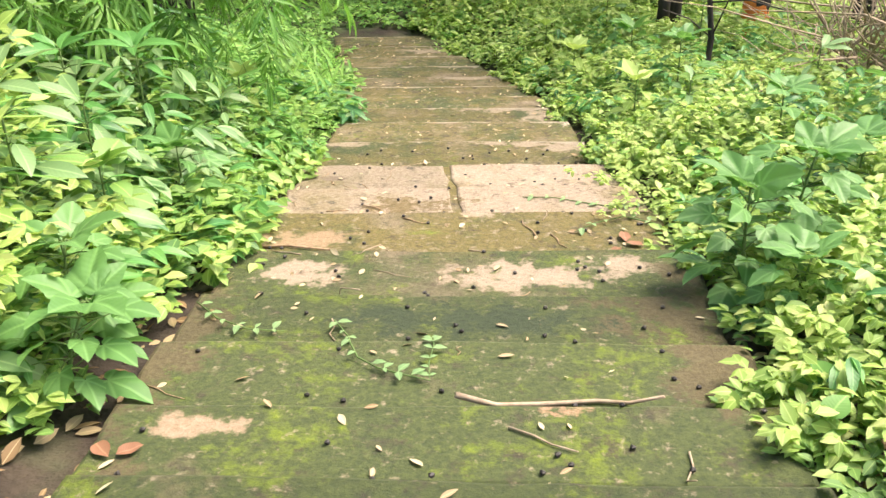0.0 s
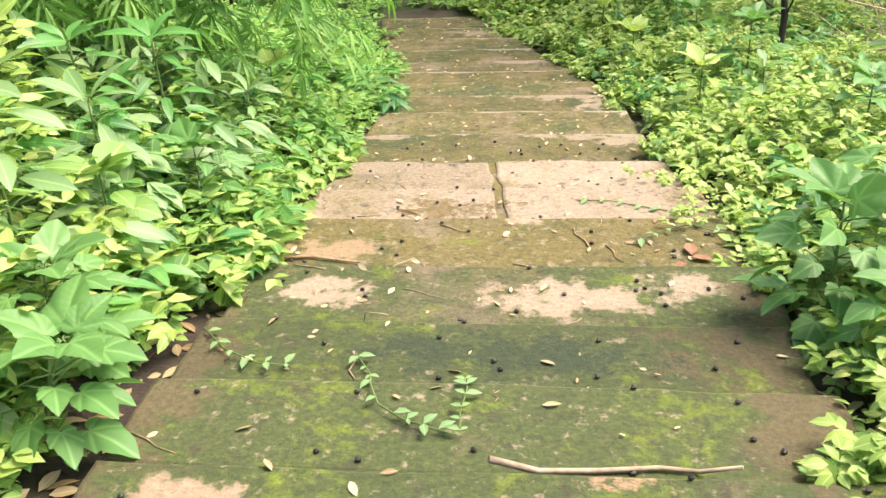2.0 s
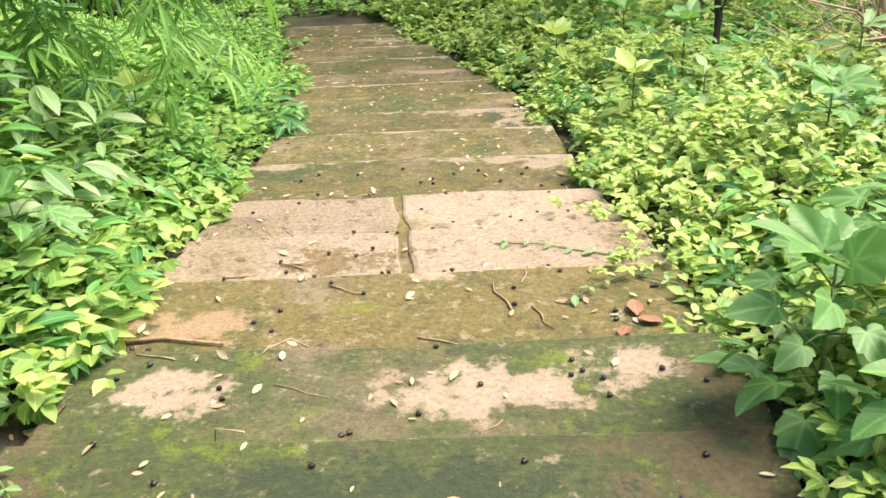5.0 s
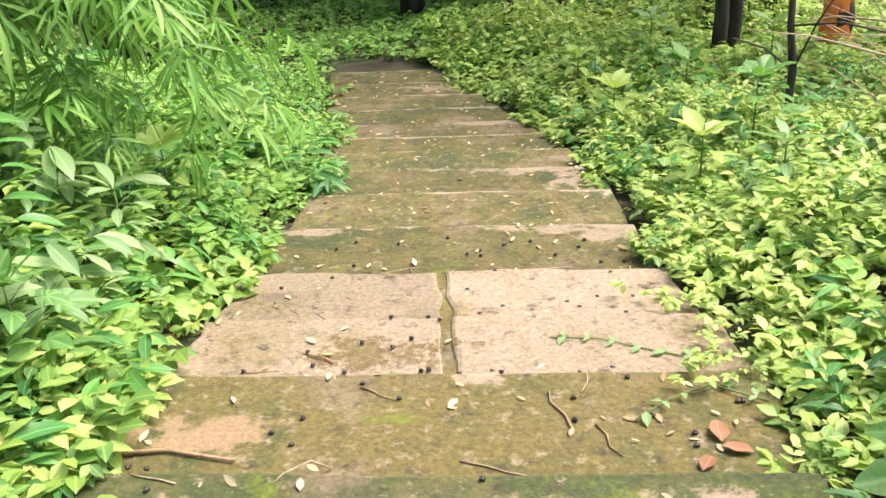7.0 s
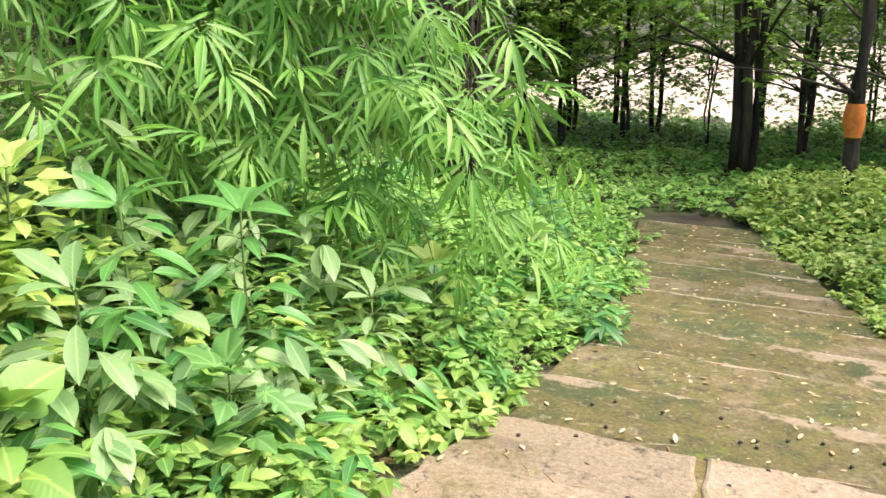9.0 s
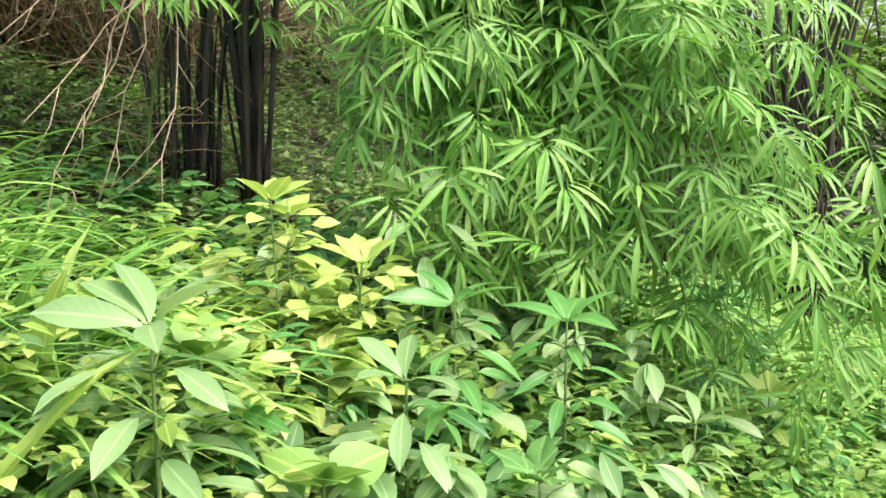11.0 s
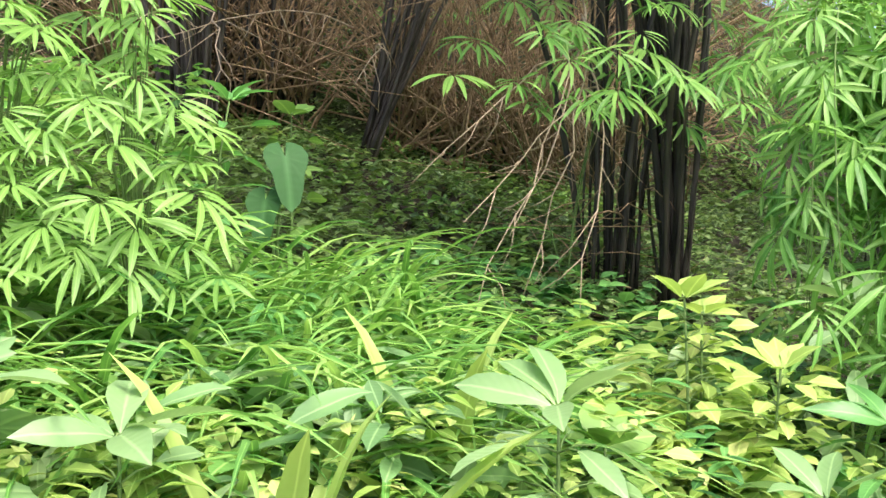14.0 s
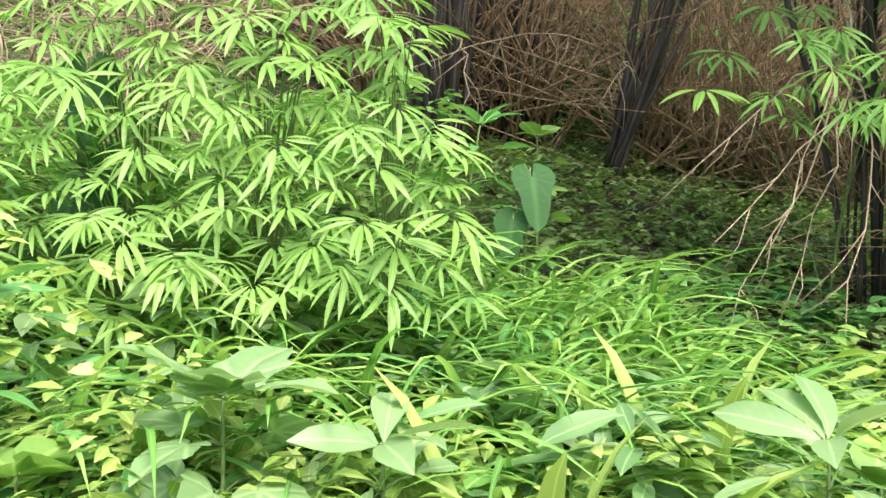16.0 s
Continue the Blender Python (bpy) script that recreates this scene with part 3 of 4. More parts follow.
leafy_plant("sapling", 1.35, 1.75, 0.22, "round", "low grey-green round-leaved sapling at the path edge", 4, 0.14, 46, group="lobed saplings")
leafy_plant("shrub", -1.65, 3.02, 0.84, "silver", "silvery green shrub with long pale top leaves on the bank", 7, 0.26, 47)
leafy_plant("shrub", -2.5, 4.64, 1.0, "silver", "silvery green shrub with three pale upright top leaves", 7, 0.27, 48)
leafy_plant("shrub", -1.75, 3.9, 0.62, "silver", "silvery green shrub with long drooping leaves", 6, 0.25, 49)
leafy_plant("shrub", -1.78, 1.62, 0.72, "pale_lobed", "silvery green shrub with broad star-lobed leaves by the path", 6, 0.27, 50)
leafy_plant("shrub", -1.75, 2.0, 0.66, "silver", "silvery green shrub with broad pale leaves by the path", 6, 0.24, 55)
leafy_plant("shrub", -2.05, 4.4, 0.75, "lance", "dark green long-leaved shrub on the bank", 7, 0.24, 51)
leafy_plant("shrub", -1.8, 4.75, 0.8, "lance", "dark green long-leaved shrub on the bank", 7, 0.24, 52)
leafy_plant("shrub", -1.75, 1.15, 0.5, "round", "green round-leaved shrub at the path edge", 6, 0.16, 53)
leafy_plant("shrub", -1.95, 0.9, 0.75, "lance", "dark green long-leaved shrub on the bank", 6, 0.25, 54)
for i, (x, y, h) in enumerate([(-2.38, 3.85, 0.94), (-2.55, 4.0, 0.84), (-2.25, 4.08, 0.8)]):
    leafy_plant("yellow_shrub", x, y, h, "lime", "yellow-green shrub with oval leaves before the bamboo", 11, 0.155, 60 + i, (0.05 * i - 0.05, 0), group="yellow shrubs")
for i, (x, y, h, kind) in enumerate([(-1.5, 3.4, 0.5, "round"), (-1.45, 4.2, 0.45, "lobed"), (-1.95, 3.3, 0.6, "round"), (-1.5, 5.2, 0.5, "silver"), (-1.6, 6.0, 0.5, "lime"), (-2.2, 5.3, 0.7, "lance"), (-1.55, 7.2, 0.6, "round")]):
    leafy_plant("shrub", x, y, h, kind, "green broad-leaved shrub among the weeds on the bank", 6, 0.17, 170 + i)
for i, (x, y, h) in enumerate([(1.9, 5.2, 0.55), (2.5, 6.4, 0.6), (2.9, 4.4, 0.5), (1.7, 7.3, 0.6), (3.3, 7.2, 0.6), (1.25, 6.6, 0.42), (1.5, 8.6, 0.62), (2.3, 9.3, 0.7),
                               (0.95, 8.5, 0.45), (2.0, 4.2, 0.45), (1.5, 5.9, 0.5), (0.75, 9.7, 0.5), (2.75, 5.5, 0.6), (1.5, 10.6, 0.6)]):
    leafy_plant("shrub", x, y, h, ("lobed", "silver", "lime")[i % 3], "light green young shrub rising from the undergrowth", 5, 0.2, 70 + i)


def spear_plant(x, y, size, seed):
    rng = np.random.default_rng(seed)
    z = float(land(x, y))
    root = empty("strap_plant", pose(x, y, z + 0.02), "rosette of long pale green strap leaves with brown specks", "plant")
    for i in range(9):
        a = 2.4 * i + rng.uniform(-0.3, 0.3)
        m = frames_for(np.zeros((1, 3)), np.array([a]), np.array([1.42 - 0.08 * i]), np.array([0.0]), np.array([size * rng.uniform(0.75, 1.1)]))[0]
        part_of("leaf", LEAF["strap"], root, Matrix(m.tolist()))


spear_plant(-1.75, 2.33, 0.98, 81)
spear_plant(-2.3, 2.9, 0.8, 82)


def elephant_ear(x, y, blades, seed):
    """A plant of a few big heart leaves on long stalks; blades: height, yaw, length."""
    rng = np.random.default_rng(seed)
    root = empty("elephant_ear", pose(x, y, float(land(x, y))), "dark green elephant ear plant with big heart-shaped leaves", "plant", "elephant ears")
    for h, yaw, size in blades:
        top = Vector((-math.sin(yaw) * 0.12, math.cos(yaw) * 0.12, h))
        part("stalk", stem_bm([Vector((0, 0, 0)), Vector((top.x * 0.2, top.y * 0.2, h * 0.5)), top], 0.011, 0.006), STEM, root)
        m = frames_for(np.array([top]), np.array([yaw]), np.array([rng.uniform(-1.2, -0.8)]), np.array([rng.normal(0, 0.15)]), np.array([size]))[0]
        part_of("leaf", LEAF["heart"], root, Matrix(m.tolist()))


elephant_ear(-3.35, 0.8, [(1.15, -1.5, 0.36), (0.8, -1.1, 0.3), (0.65, -2.0, 0.28)], 83)
elephant_ear(-3.95, 2.6, [(0.86, -1.4, 0.3), (0.66, -2.0, 0.26)], 84)
leafy_plant("shrub", -3.5, 2.25, 1.12, "lance", "glossy green shrub with whorled oval leaves behind young bamboo", 8, 0.17, 85, (0.15, 0.1))
leafy_plant("shrub", -4.75, 2.78, 0.85, "round", "slim shrub with sparse whorls of green leaves in shade", 5, 0.14, 86)


# ---- bamboo ----
def culm_data(seed, height, radius, bend):
    rng = np.random.default_rng(seed)
    bm = bmesh.new()
    pts, n = [], 16
    a = rng.uniform(0, 6.28)
    for i in range(n + 1):
        t = i / n
        b = bend * t ** 2.2
        pts.append((b * math.cos(a) + rng.normal(0, 0.008), b * math.sin(a) + rng.normal(0, 0.008), height * t))
    tube(bm, pts, radius, radius * 0.55, 7, 0.1)
    me = bpy.data.meshes.new("culm")
    bm.to_mesh(me)
    bm.free()
    me.materials.append(CULM)
    return me


CULMS = [culm_data(100 + i, 5.0 + 0.3 * i, 0.009 + 0.0028 * i, 0.3 + 0.35 * i) for i in range(7)]


def bamboo_clump(x, y, count, radius, seed, label="old bamboo clump of crowded dark culms", tip=0):
    rng = np.random.default_rng(seed)
    z = float(land(x, y)) - 0.05
    root = empty("bamboo_clump", pose(x, y, z, tip), label, "bamboo", "bamboo clumps")
    for i in range(count):
        a, r = rng.uniform(0, 6.28), radius * math.sqrt(rng.uniform(0, 1))
        m = pose(r * math.cos(a), r * math.sin(a), 0, rng.normal(0, 3.5), rng.normal(0, 3.5), rng.uniform(0, 360))
        part_of("culm", CULMS[rng.integers(len(CULMS))], root, m)


bamboo_clump(-5.0, 4.88, 19, 0.22, 201)
bamboo_clump(-4.75, 5.2, 34, 0.075, 202)
bamboo_clump(-8.4, 2.9, 60, 0.6, 203)
bamboo_clump(-7.25, 3.7, 20, 0.07, 204, "old dark bamboo clump leaning over the bank", -20)
bamboo_clump(-7.1, 2.3, 46, 0.2, 211)
# added clump: its dark culms stand in for a shaded hollow
bamboo_clump(3.0, 12.6, 40, 0.5, 213, "dark bamboo culms added to fill the shaded hollow beside the path")
bamboo_clump(-9.2, 1.4, 50, 0.6, 205)
bamboo_clump(-8.6, 6.4, 40, 0.45, 206)
bamboo_clump(-4.6, 9.3, 44, 0.38, 207)
bamboo_clump(-3.7, 10.6, 40, 0.35, 208)
bamboo_clump(-6.3, 8.6, 44, 0.45, 209)
bamboo_clump(-6.0, 11.5, 40, 0.5, 210)


def bamboo_sprays(name, label, tips, size, seed, count=9, kind="stuff"):
    """Hanging leaf fans at tips: rows of place and the way in which the twig points."""
    rng = np.random.default_rng(seed)
    out = []
    for p, way in tips:
        q = Vector(way).to_track_quat("Y", "Z").to_matrix().to_4x4()
        base = np.array(Matrix.Translation(p) @ q)
        out.append(base[None] @ fan_of_leaves(rng, count + rng.integers(-2, 3), size * rng.uniform(0.75, 1.15), rng.uniform(1.1, 1.6)))
    return tagged(new(name, many(name, BLADE, np.concatenate(out), L_BAMBOO)), label, "bamboo", kind=kind)


def cascade():
    """Bamboo shoots that arch out of the grove towards the path and hang over the undergrowth."""
    rng = np.random.default_rng(301)
    root = empty("bamboo_cascade", pose(-3.6, 6.2, float(land(-3.6, 6.2))), "arching bamboo with hanging sprays of slim green leaves", "bamboo")
    o = Vector((-3.6, 6.2, float(land(-3.6, 6.2))))
    fans = []
    for i in range(62):
        u = rng.uniform(0, 1)
        end = Vector((-2.75 + 1.5 * u + rng.normal(0, 0.15), 4.7 + 1.6 * u + rng.normal(0, 0.25), 0.38 - 0.62 * u + rng.normal(0, 0.14)))
        top = Vector((end.x * 0.45 - 1.9 + rng.normal(0, 0.2), end.y * 0.55 + 2.4 + rng.normal(0, 0.3), rng.uniform(1.7, 2.9)))
        start = Vector((-3.7 + rng.normal(0, 0.12), 6.3 + rng.normal(0, 0.12), float(land(-3.7, 6.3))))
        pts = []
        for t in np.linspace(0, 1, 14):
            a, b = start.lerp(top, t), top.lerp(end, t)
            p = a.lerp(b, t)
            p.z += 0.55 * math.sin(math.pi * t)
            pts.append(p)
        part("branch", stem_bm([p - o for p in pts], 0.009, 0.002), STEM, root)
        for j, (p, q) in enumerate(zip(pts[4:], pts[5:])):
            for _ in range(2):
                way = 0.6 * (q - p).normalized() + Vector(rng.normal(0, 0.5, 3).tolist()) + Vector((0.35, -0.35, -0.35))
                fans.append((p.lerp(q, rng.uniform(0, 1)) + Vector(rng.normal(0, 0.09, 3).tolist()), way))
    m = []
    for p, way in fans:
        q = Vector(way).to_track_quat("Y", "Z").to_matrix().to_4x4()
        m.append(np.array(Matrix.Translation(p - o) @ q)[None] @ fan_of_leaves(rng, int(rng.integers(7, 12)), 0.245 * rng.uniform(0.7, 1.2), rng.uniform(1.2, 1.75)))
    tagged(part_of("foliage", many("foliage", BLADE, np.concatenate(m), L_BAMBOO), root), kind="stuff")


cascade()


def young_bamboo(x, y, tips, size, seed, label):
    """A young bamboo: thin stems, each ending in one drooping fan, its leaves single."""
    rng = np.random.default_rng(seed)
    z = float(land(x, y))
    root = empty("young_bamboo", pose(x, y, z), label, "bamboo", "young bamboos")
    for p in tips:
        p = Vector(p) - Vector((x, y, z))
        mid = Vector((p.x * 0.3, p.y * 0.3, p.z * 0.8 + 0.15))
        pts = [Vector((0, 0, 0)).lerp(mid, t).lerp(mid.lerp(p, t), t) for t in np.linspace(0, 1, 8)]
        stem = part("stem", stem_bm(pts, 0.006, 0.002), STEM, root)
        way = Vector((0.8, rng.normal(0.1, 0.5), rng.uniform(-0.75, -0.15)))
        q = Matrix.Translation(p) @ way.to_track_quat("Y", "Z").to_matrix().to_4x4()
        for m in fan_of_leaves(rng, int(rng.integers(9, 14)), size * rng.uniform(0.8, 1.15), rng.uniform(1.6, 2.0)):
            part_of("leaf", LEAF["blade"], stem, q @ Matrix(m.tolist()))


rt = np.random.default_rng(5)
tips = []
for i in range(150):
    u, w = (i * 0.618) % 1, (i + 0.5) / 150
    tips.append((-2.65 - 0.65 * w + rt.normal(0, 0.1), 0.45 + (1.95 - 0.5 * w) * u + 0.1 * w, 0.72 + 1.3 * w + rt.normal(0, 0.05)))
for n, (x, y) in enumerate([(-3.3, 1.0), (-3.25, 1.5), (-3.2, 2.0)]):
    young_bamboo(x, y, [t for t in tips if n == min(2, max(0, int((t[1] - 0.6) / 0.6)))], 0.19, 91 + n, "young bamboo with fans of glossy light green leaves")
young_bamboo(-4.85, 4.5, [(-4.1, 3.5, 1.66), (-4.2, 4.5, 1.62), (-4.3, 4.7, 1.9)], 0.28, 95, "yellowing bamboo shoot hanging from the dark clump")

# the high crown of the grove, which shades the bank
rc = np.random.default_rng(6)
crown = []
for cx, cy, rad, k in [(-5, 4.9, 2.2, 560), (-3.9, 3.6, 1.7, 330), (-8.4, 2.6, 2.6, 170), (-8.6, 6.2, 2.6, 180), (-5, 9.5, 2.4, 480), (-9.2, 0.5, 2.4, 140), (-6.2, 11.5, 2.4, 280), (-9.5, 9.0, 2.4, 260)]:
    for _ in range(k):
        d = Vector(rc.normal(0, 1, 3).tolist()).normalized() * rad * rc.uniform(0.4, 1) ** 0.5
        crown.append(((cx + d.x, cy + d.y, 4.7 + float(land(cx, cy)) + d.z * 0.75), (d.x, d.y, -0.8)))
bamboo_sprays("bamboo_crown", "overhanging crown of slim bamboo leaves above the grove", crown, 0.34, 302)
back = []
for _ in range(420):
    x, y = -10.0 + rc.normal(0, 0.7), rc.uniform(0.5, 9.5)
    back.append(((x, y, float(land(x, y)) + rc.uniform(0.3, 2.6)), (0.7, rc.normal(0, 0.6), -0.5)))
bamboo_sprays("bamboo_spray", "sunlit bamboo leaves behind the dry thicket", back, 0.3, 304)
for _ in range(620):
    x, y = rc.uniform(-14.5, -8.8), rc.uniform(8.0, 17.0)
    back.append(((x, y, float(land(x, y)) + rc.uniform(0.1, 4.6)), (0.7, rc.normal(-0.3, 0.6), -0.5)))
bamboo_sprays("bamboo_spray", "leafy bamboo closing the far end of the grove", back[420:], 0.42, 305)
low = []
for _ in range(125):
    low.append(((-4.4 + rc.normal(0, 0.4), 4.75 + rc.uniform(-0.9, 1.6), 1.5 + 1.5 * rc.uniform(0, 1)), (0.8, rc.normal(0, 0.6), -0.5)))
bamboo_sprays("bamboo_spray", "hanging bamboo leaf fans before the dark clump", low, 0.26, 303)


# ---- dry thicket behind the grove ----
def thicket(boxes, count, mat, label, seed, length=1.3, r=0.006, up=0.35):
    rng = np.random.default_rng(seed)
    bm = bmesh.new()
    for i in range(count):
        x0, x1, y0, y1, zh = boxes[i % len(boxes)]
        x, y = rng.uniform(x0, x1), rng.uniform(y0, y1)
        p = Vector((x, y, float(land(x, y)) + zh * rng.uniform(0, 1)))
        d = Vector((rng.normal(0, 0.5), rng.normal(0, 0.8), rng.normal(up, 0.55)))
        pts = []
        for j in range(5):
            pts.append(p.copy())
            p = p + d * (length / 5) * rng.uniform(0.7, 1.2)
            d += Vector(rng.normal(0, 0.22, 3).tolist()) + Vector((0, 0, -0.08))
        tube(bm, pts, r * rng.uniform(0.6, 1.5), r * 0.3, 3)
    tagged(mesh_object("dry_thicket", bm, mat), label, "dry twigs", kind="stuff")


thicket([(-10.5, -8.6, 2.0, 9.0, 1.6), (-10.5, -8.0, -1.0, 3.5, 1.8)], 1400, DARKTWIG, "tangle of dry brown bamboo twigs behind the grove", 401)
thicket([(-11.5, -8.6, 7.5, 13.0, 2.2)], 700, DARKTWIG, "tangle of dry brown bamboo twigs at the far end", 406, 1.8, 0.008, 0.6)
thicket([(-8.6, -7.8, 1.4, 3.4, 0.6), (-8.4, -7.4, 4.0, 6.5, 0.4)], 800, DARKTWIG, "thin upright brown bamboo shoots behind the grove", 403, 2.6, 0.010, 1.2)
thicket([(-5.25, -4.7, 4.5, 5.4, 2.0)], 110, DARKTWIG, "fine dry side twigs on the dark bamboo clump", 404, 0.7, 0.005, 0.2)
thicket([(-5.8, -4.7, -0.9, 0.9, 1.5)], 420, TWIG, "pale dry bamboo branches behind young bamboo", 405, 1.2, 0.007, 0.5)
thicket([(2.9, 4.1, 6.7, 8.0, 0.8)], 320, TWIG, "heap of dry fallen bamboo branches beside the path", 402, 1.5, 0.009)


def hanging_twig(start, end, seed):
    rng = np.random.default_rng(seed)
    a, b = Vector(start), Vector(end)
    root = empty("dry_branch", Matrix.Translation(a), "bare pale dry branch hanging from the bamboo", "branch", "dry branches")
    pts = []
    for t in np.linspace(0, 1, 9):
        p = a.lerp(b, t)
        p += Vector((rng.normal(0, 0.03), 0.15 * math.sin(3 * t) + rng.normal(0, 0.03), 0.18 * math.sin(math.pi * t)))
        pts.append(p - a)
    pts[0] = Vector((0, 0, 0))
    part("limb", stem_bm(pts, 0.0075, 0.003), TWIG, root)
    for i in range(2, 8):
        d = Vector((rng.normal(0, 0.1), rng.normal(0, 0.2), rng.uniform(-0.4, -0.05)))
        part("twig", stem_bm([pts[i], pts[i] + d * 0.5 + Vector((0, 0.03, 0)), pts[i] + d], 0.004, 0.0015), TWIG, root)


for i, (s, e) in enumerate([((-4.85, 4.65, 2.1), (-3.95, 3.54, 0.38)), ((-4.85, 4.6, 2.3), (-3.91, 3.74, 0.83)), ((-4.85, 4.65, 2.0), (-3.85, 4.05, 0.45)),
                            ((-4.85, 4.7, 1.75), (-3.98, 3.55, 0.9)), ((-4.9, 4.6, 2.0), (-4.2, 3.3, 1.1)), ((-7.2, 3.8, 2.3), (-5.2, 3.2, 1.75)),
                            ((-7.1, 3.6, 2.5), (-5.5, 1.96, 1.98)), ((-7.1, 2.3, 2.6), (-5.0, 2.3, 1.45)), ((-7.1, 2.3, 2.3), (-4.5, 1.8, 1.86)), ((-4.85, 4.6, 2.2), (-4.1, 3.9, 0.5))]):
    hanging_twig(s, e, 410 + i)


# ---- trees beyond the end of the path ----
def tree(x, y, height, radius, seed, label, stems=1, crown_low=1.4, leaves=900, cloth=None, leaf_size=0.13):
    rng = np.random.default_rng(seed)
    z = float(land(x, y)) - 0.05
    root = empty("tree", pose(x, y, z), label, "tree", "trees behind the path")
    ends = []
    for s in range(stems):
        a = 6.28 * s / stems + rng.uniform(0, 1)
        b = Vector((math.cos(a), math.sin(a), 0)) * radius * 0.7 * (stems > 1)
        lean = Vector((rng.normal(0, 0.25), rng.normal(0, 0.25), 0))
        pts = [b * (1 + 1.5 * t) + lean * t * t + Vector((rng.normal(0, 0.02), rng.normal(0, 0.02), height * t)) for t in np.linspace(0, 1, 9)]
        bm = bmesh.new()
        tube(bm, pts, radius / max(1, stems ** 0.5), radius * 0.25, 8, 0.08)
        part("trunk", bm, BARK, root)
        for i in range(7):
            t = 0.28 + 0.09 * i
            p = pts[int(t * 8)]
            d = Vector((rng.normal(0, 1), rng.normal(0, 1), rng.uniform(0.1, 0.8))).normalized() * height * rng.uniform(0.18, 0.32)
            q = [p, p + d * 0.5 + Vector((0, 0, 0.05)), p + d]
            part("limb", stem_bm(q, radius * 0.22, 0.006), BARK, root)
            ends += [q[1], q[2]]
    c = np.array([ends[i] for i in rng.integers(len(ends), size=leaves // 4)]) + rng.normal(0, 0.33, (leaves // 4, 3))
    c = c[c[:, 2] > crown_low]
    crown_mesh = many("crown", SMALL, sprigs(c, 6, leaf_size * rng.uniform(0.6, 1.2, len(c)), 0.6, rng=rng), L_TREE)
    tagged(part_of("crown", crown_mesh, root), kind="stuff")
    if cloth:
        bm = bmesh.new()
        lo, hi = cloth
        n = 12
        rings = []
        for j, t in enumerate(np.linspace(0, 1, 7)):
            rr = radius * (0.86 + 0.12 * math.sin(5 * t + seed)) + 0.012
            rings.append([bm.verts.new((rr * (1 + 0.1 * math.sin(3 * k + j)) * math.cos(6.283 * k / n), rr * (1 + 0.1 * math.sin(3 * k + j)) * math.sin(6.283 * k / n), lo + (hi - lo) * t)) for k in range(n)])
        for u, v in zip(rings, rings[1:]):
            for k in range(n):
                bm.faces.new((u[k], u[(k + 1) % n], v[(k + 1) % n], v[k])).smooth = True
        part("cloth_band", bm, CLOTH, root, "orange cloth tied round the trunk")


tree(0.1, 12.3, 5.5, 0.10, 501, "slim dark tree with an orange cloth tied round it", 1, 2.2, 500, (0.95, 1.3))
tree(0.75, 12.9, 5.5, 0.11, 502, "slim dark tree with an orange cloth tied round it", 1, 2.2, 500, (0.6, 1.15))
tree(-1.25, 14.6, 6.0, 0.15, 503, "dark many-stemmed tree at the end of the path", 4, 1.9, 900)
rtree = np.random.default_rng(9)
for i in range(40):
    x = -12.5 + 0.55 * i + rtree.normal(0, 0.25)
    y = 16.6 + rtree.normal(0, 0.8)
    tree(x, y, rtree.uniform(4.0, 5.5), rtree.uniform(0.03, 0.075), 520 + i, "thin-stemmed tree in a row at the edge of the clearing", int(rtree.integers(1, 4)), 0.35 + rtree.uniform(0, 0.6), 1500)
tree(3.05, 10.1, 5.0, 0.14, 560, "dark tree with an orange cloth tied round it", 1, 2.5, 400, (0.1, 1.1))
tree(2.05, 7.9, 2.4, 0.035, 561, "thin bare stem with a few leaves among weeds", 1, 1.2, 40)
for i, (x, y) in enumerate([(2.2, 10.6), (4.3, 10.2), (6.0, 8.2), (2.4, 12.0), (7.0, 6.0)]):
    tree(x, y, 5.0, 0.11, 565 + i, "dark-barked tree in the shade beside the path", 2, 1.8, 700)
scatter("undergrowth", "low bushes along the row of trees", [(-9, 9, 16.4, 18.4)], 60, SMALL, L_COVER, 0.1, 0.7, 6, seed=71, clump=0.7)
for i, (x, y) in enumerate([(-6.6, 15.2), (-5.6, 14.6), (-4.7, 15.4), (-3.9, 14.9), (-3.2, 15.9), (0.6, 15.8), (2.2, 15.2)]):
    tree(x, y, rtree.uniform(3.6, 4.6), 0.06, 580 + i, "low leafy tree before the clearing", 3, 0.6, 4200, leaf_size=0.12)
# far trees that close the clearing
rf = np.random.default_rng(12)
pf = np.column_stack([rf.uniform(-40, 40, 3000), 46 + rf.normal(0, 1.5, 3000), rf.uniform(-1.4, 9, 3000) * rf.uniform(0.6, 1, 3000)])
tagged(new("far_wood", many("far_wood", SMALL, sprigs(pf, 6, rf.uniform(0.4, 0.9, 3000), 0.7, rng=rf), L_COVER)), "pale green wood on the far side of the clearing", "wood", kind="stuff")


# ---- litter on the steps ----
EDGES = [-2.6, -2.1, -1.6, -1.1, -0.6, -0.1, 0.4, 0.87, 1.34, 1.80, 2.22, 2.69, 3.16, 3.73, 4.37, 4.89, 5.44, 6.2, 6.95, 7.6, 8.25, 8.8, 9.35, 9.9, 10.45, 11.0, 11.5]
EDGES = [e * 0.9895 for e in EDGES]
TILT = 0.03


def step_top(y):
    """Height of the tread at y."""
    k = max(i for i in range(len(EDGES)) if EDGES[i] <= y) if y >= EDGES[0] else 0
    far = EDGES[min(k + 1, len(EDGES) - 1)]
    slope = min(TILT, 0.4 * float(fall(far - 0.3) - fall(far)) / 0.3)
    return float(fall(far)) + slope * (far - y)


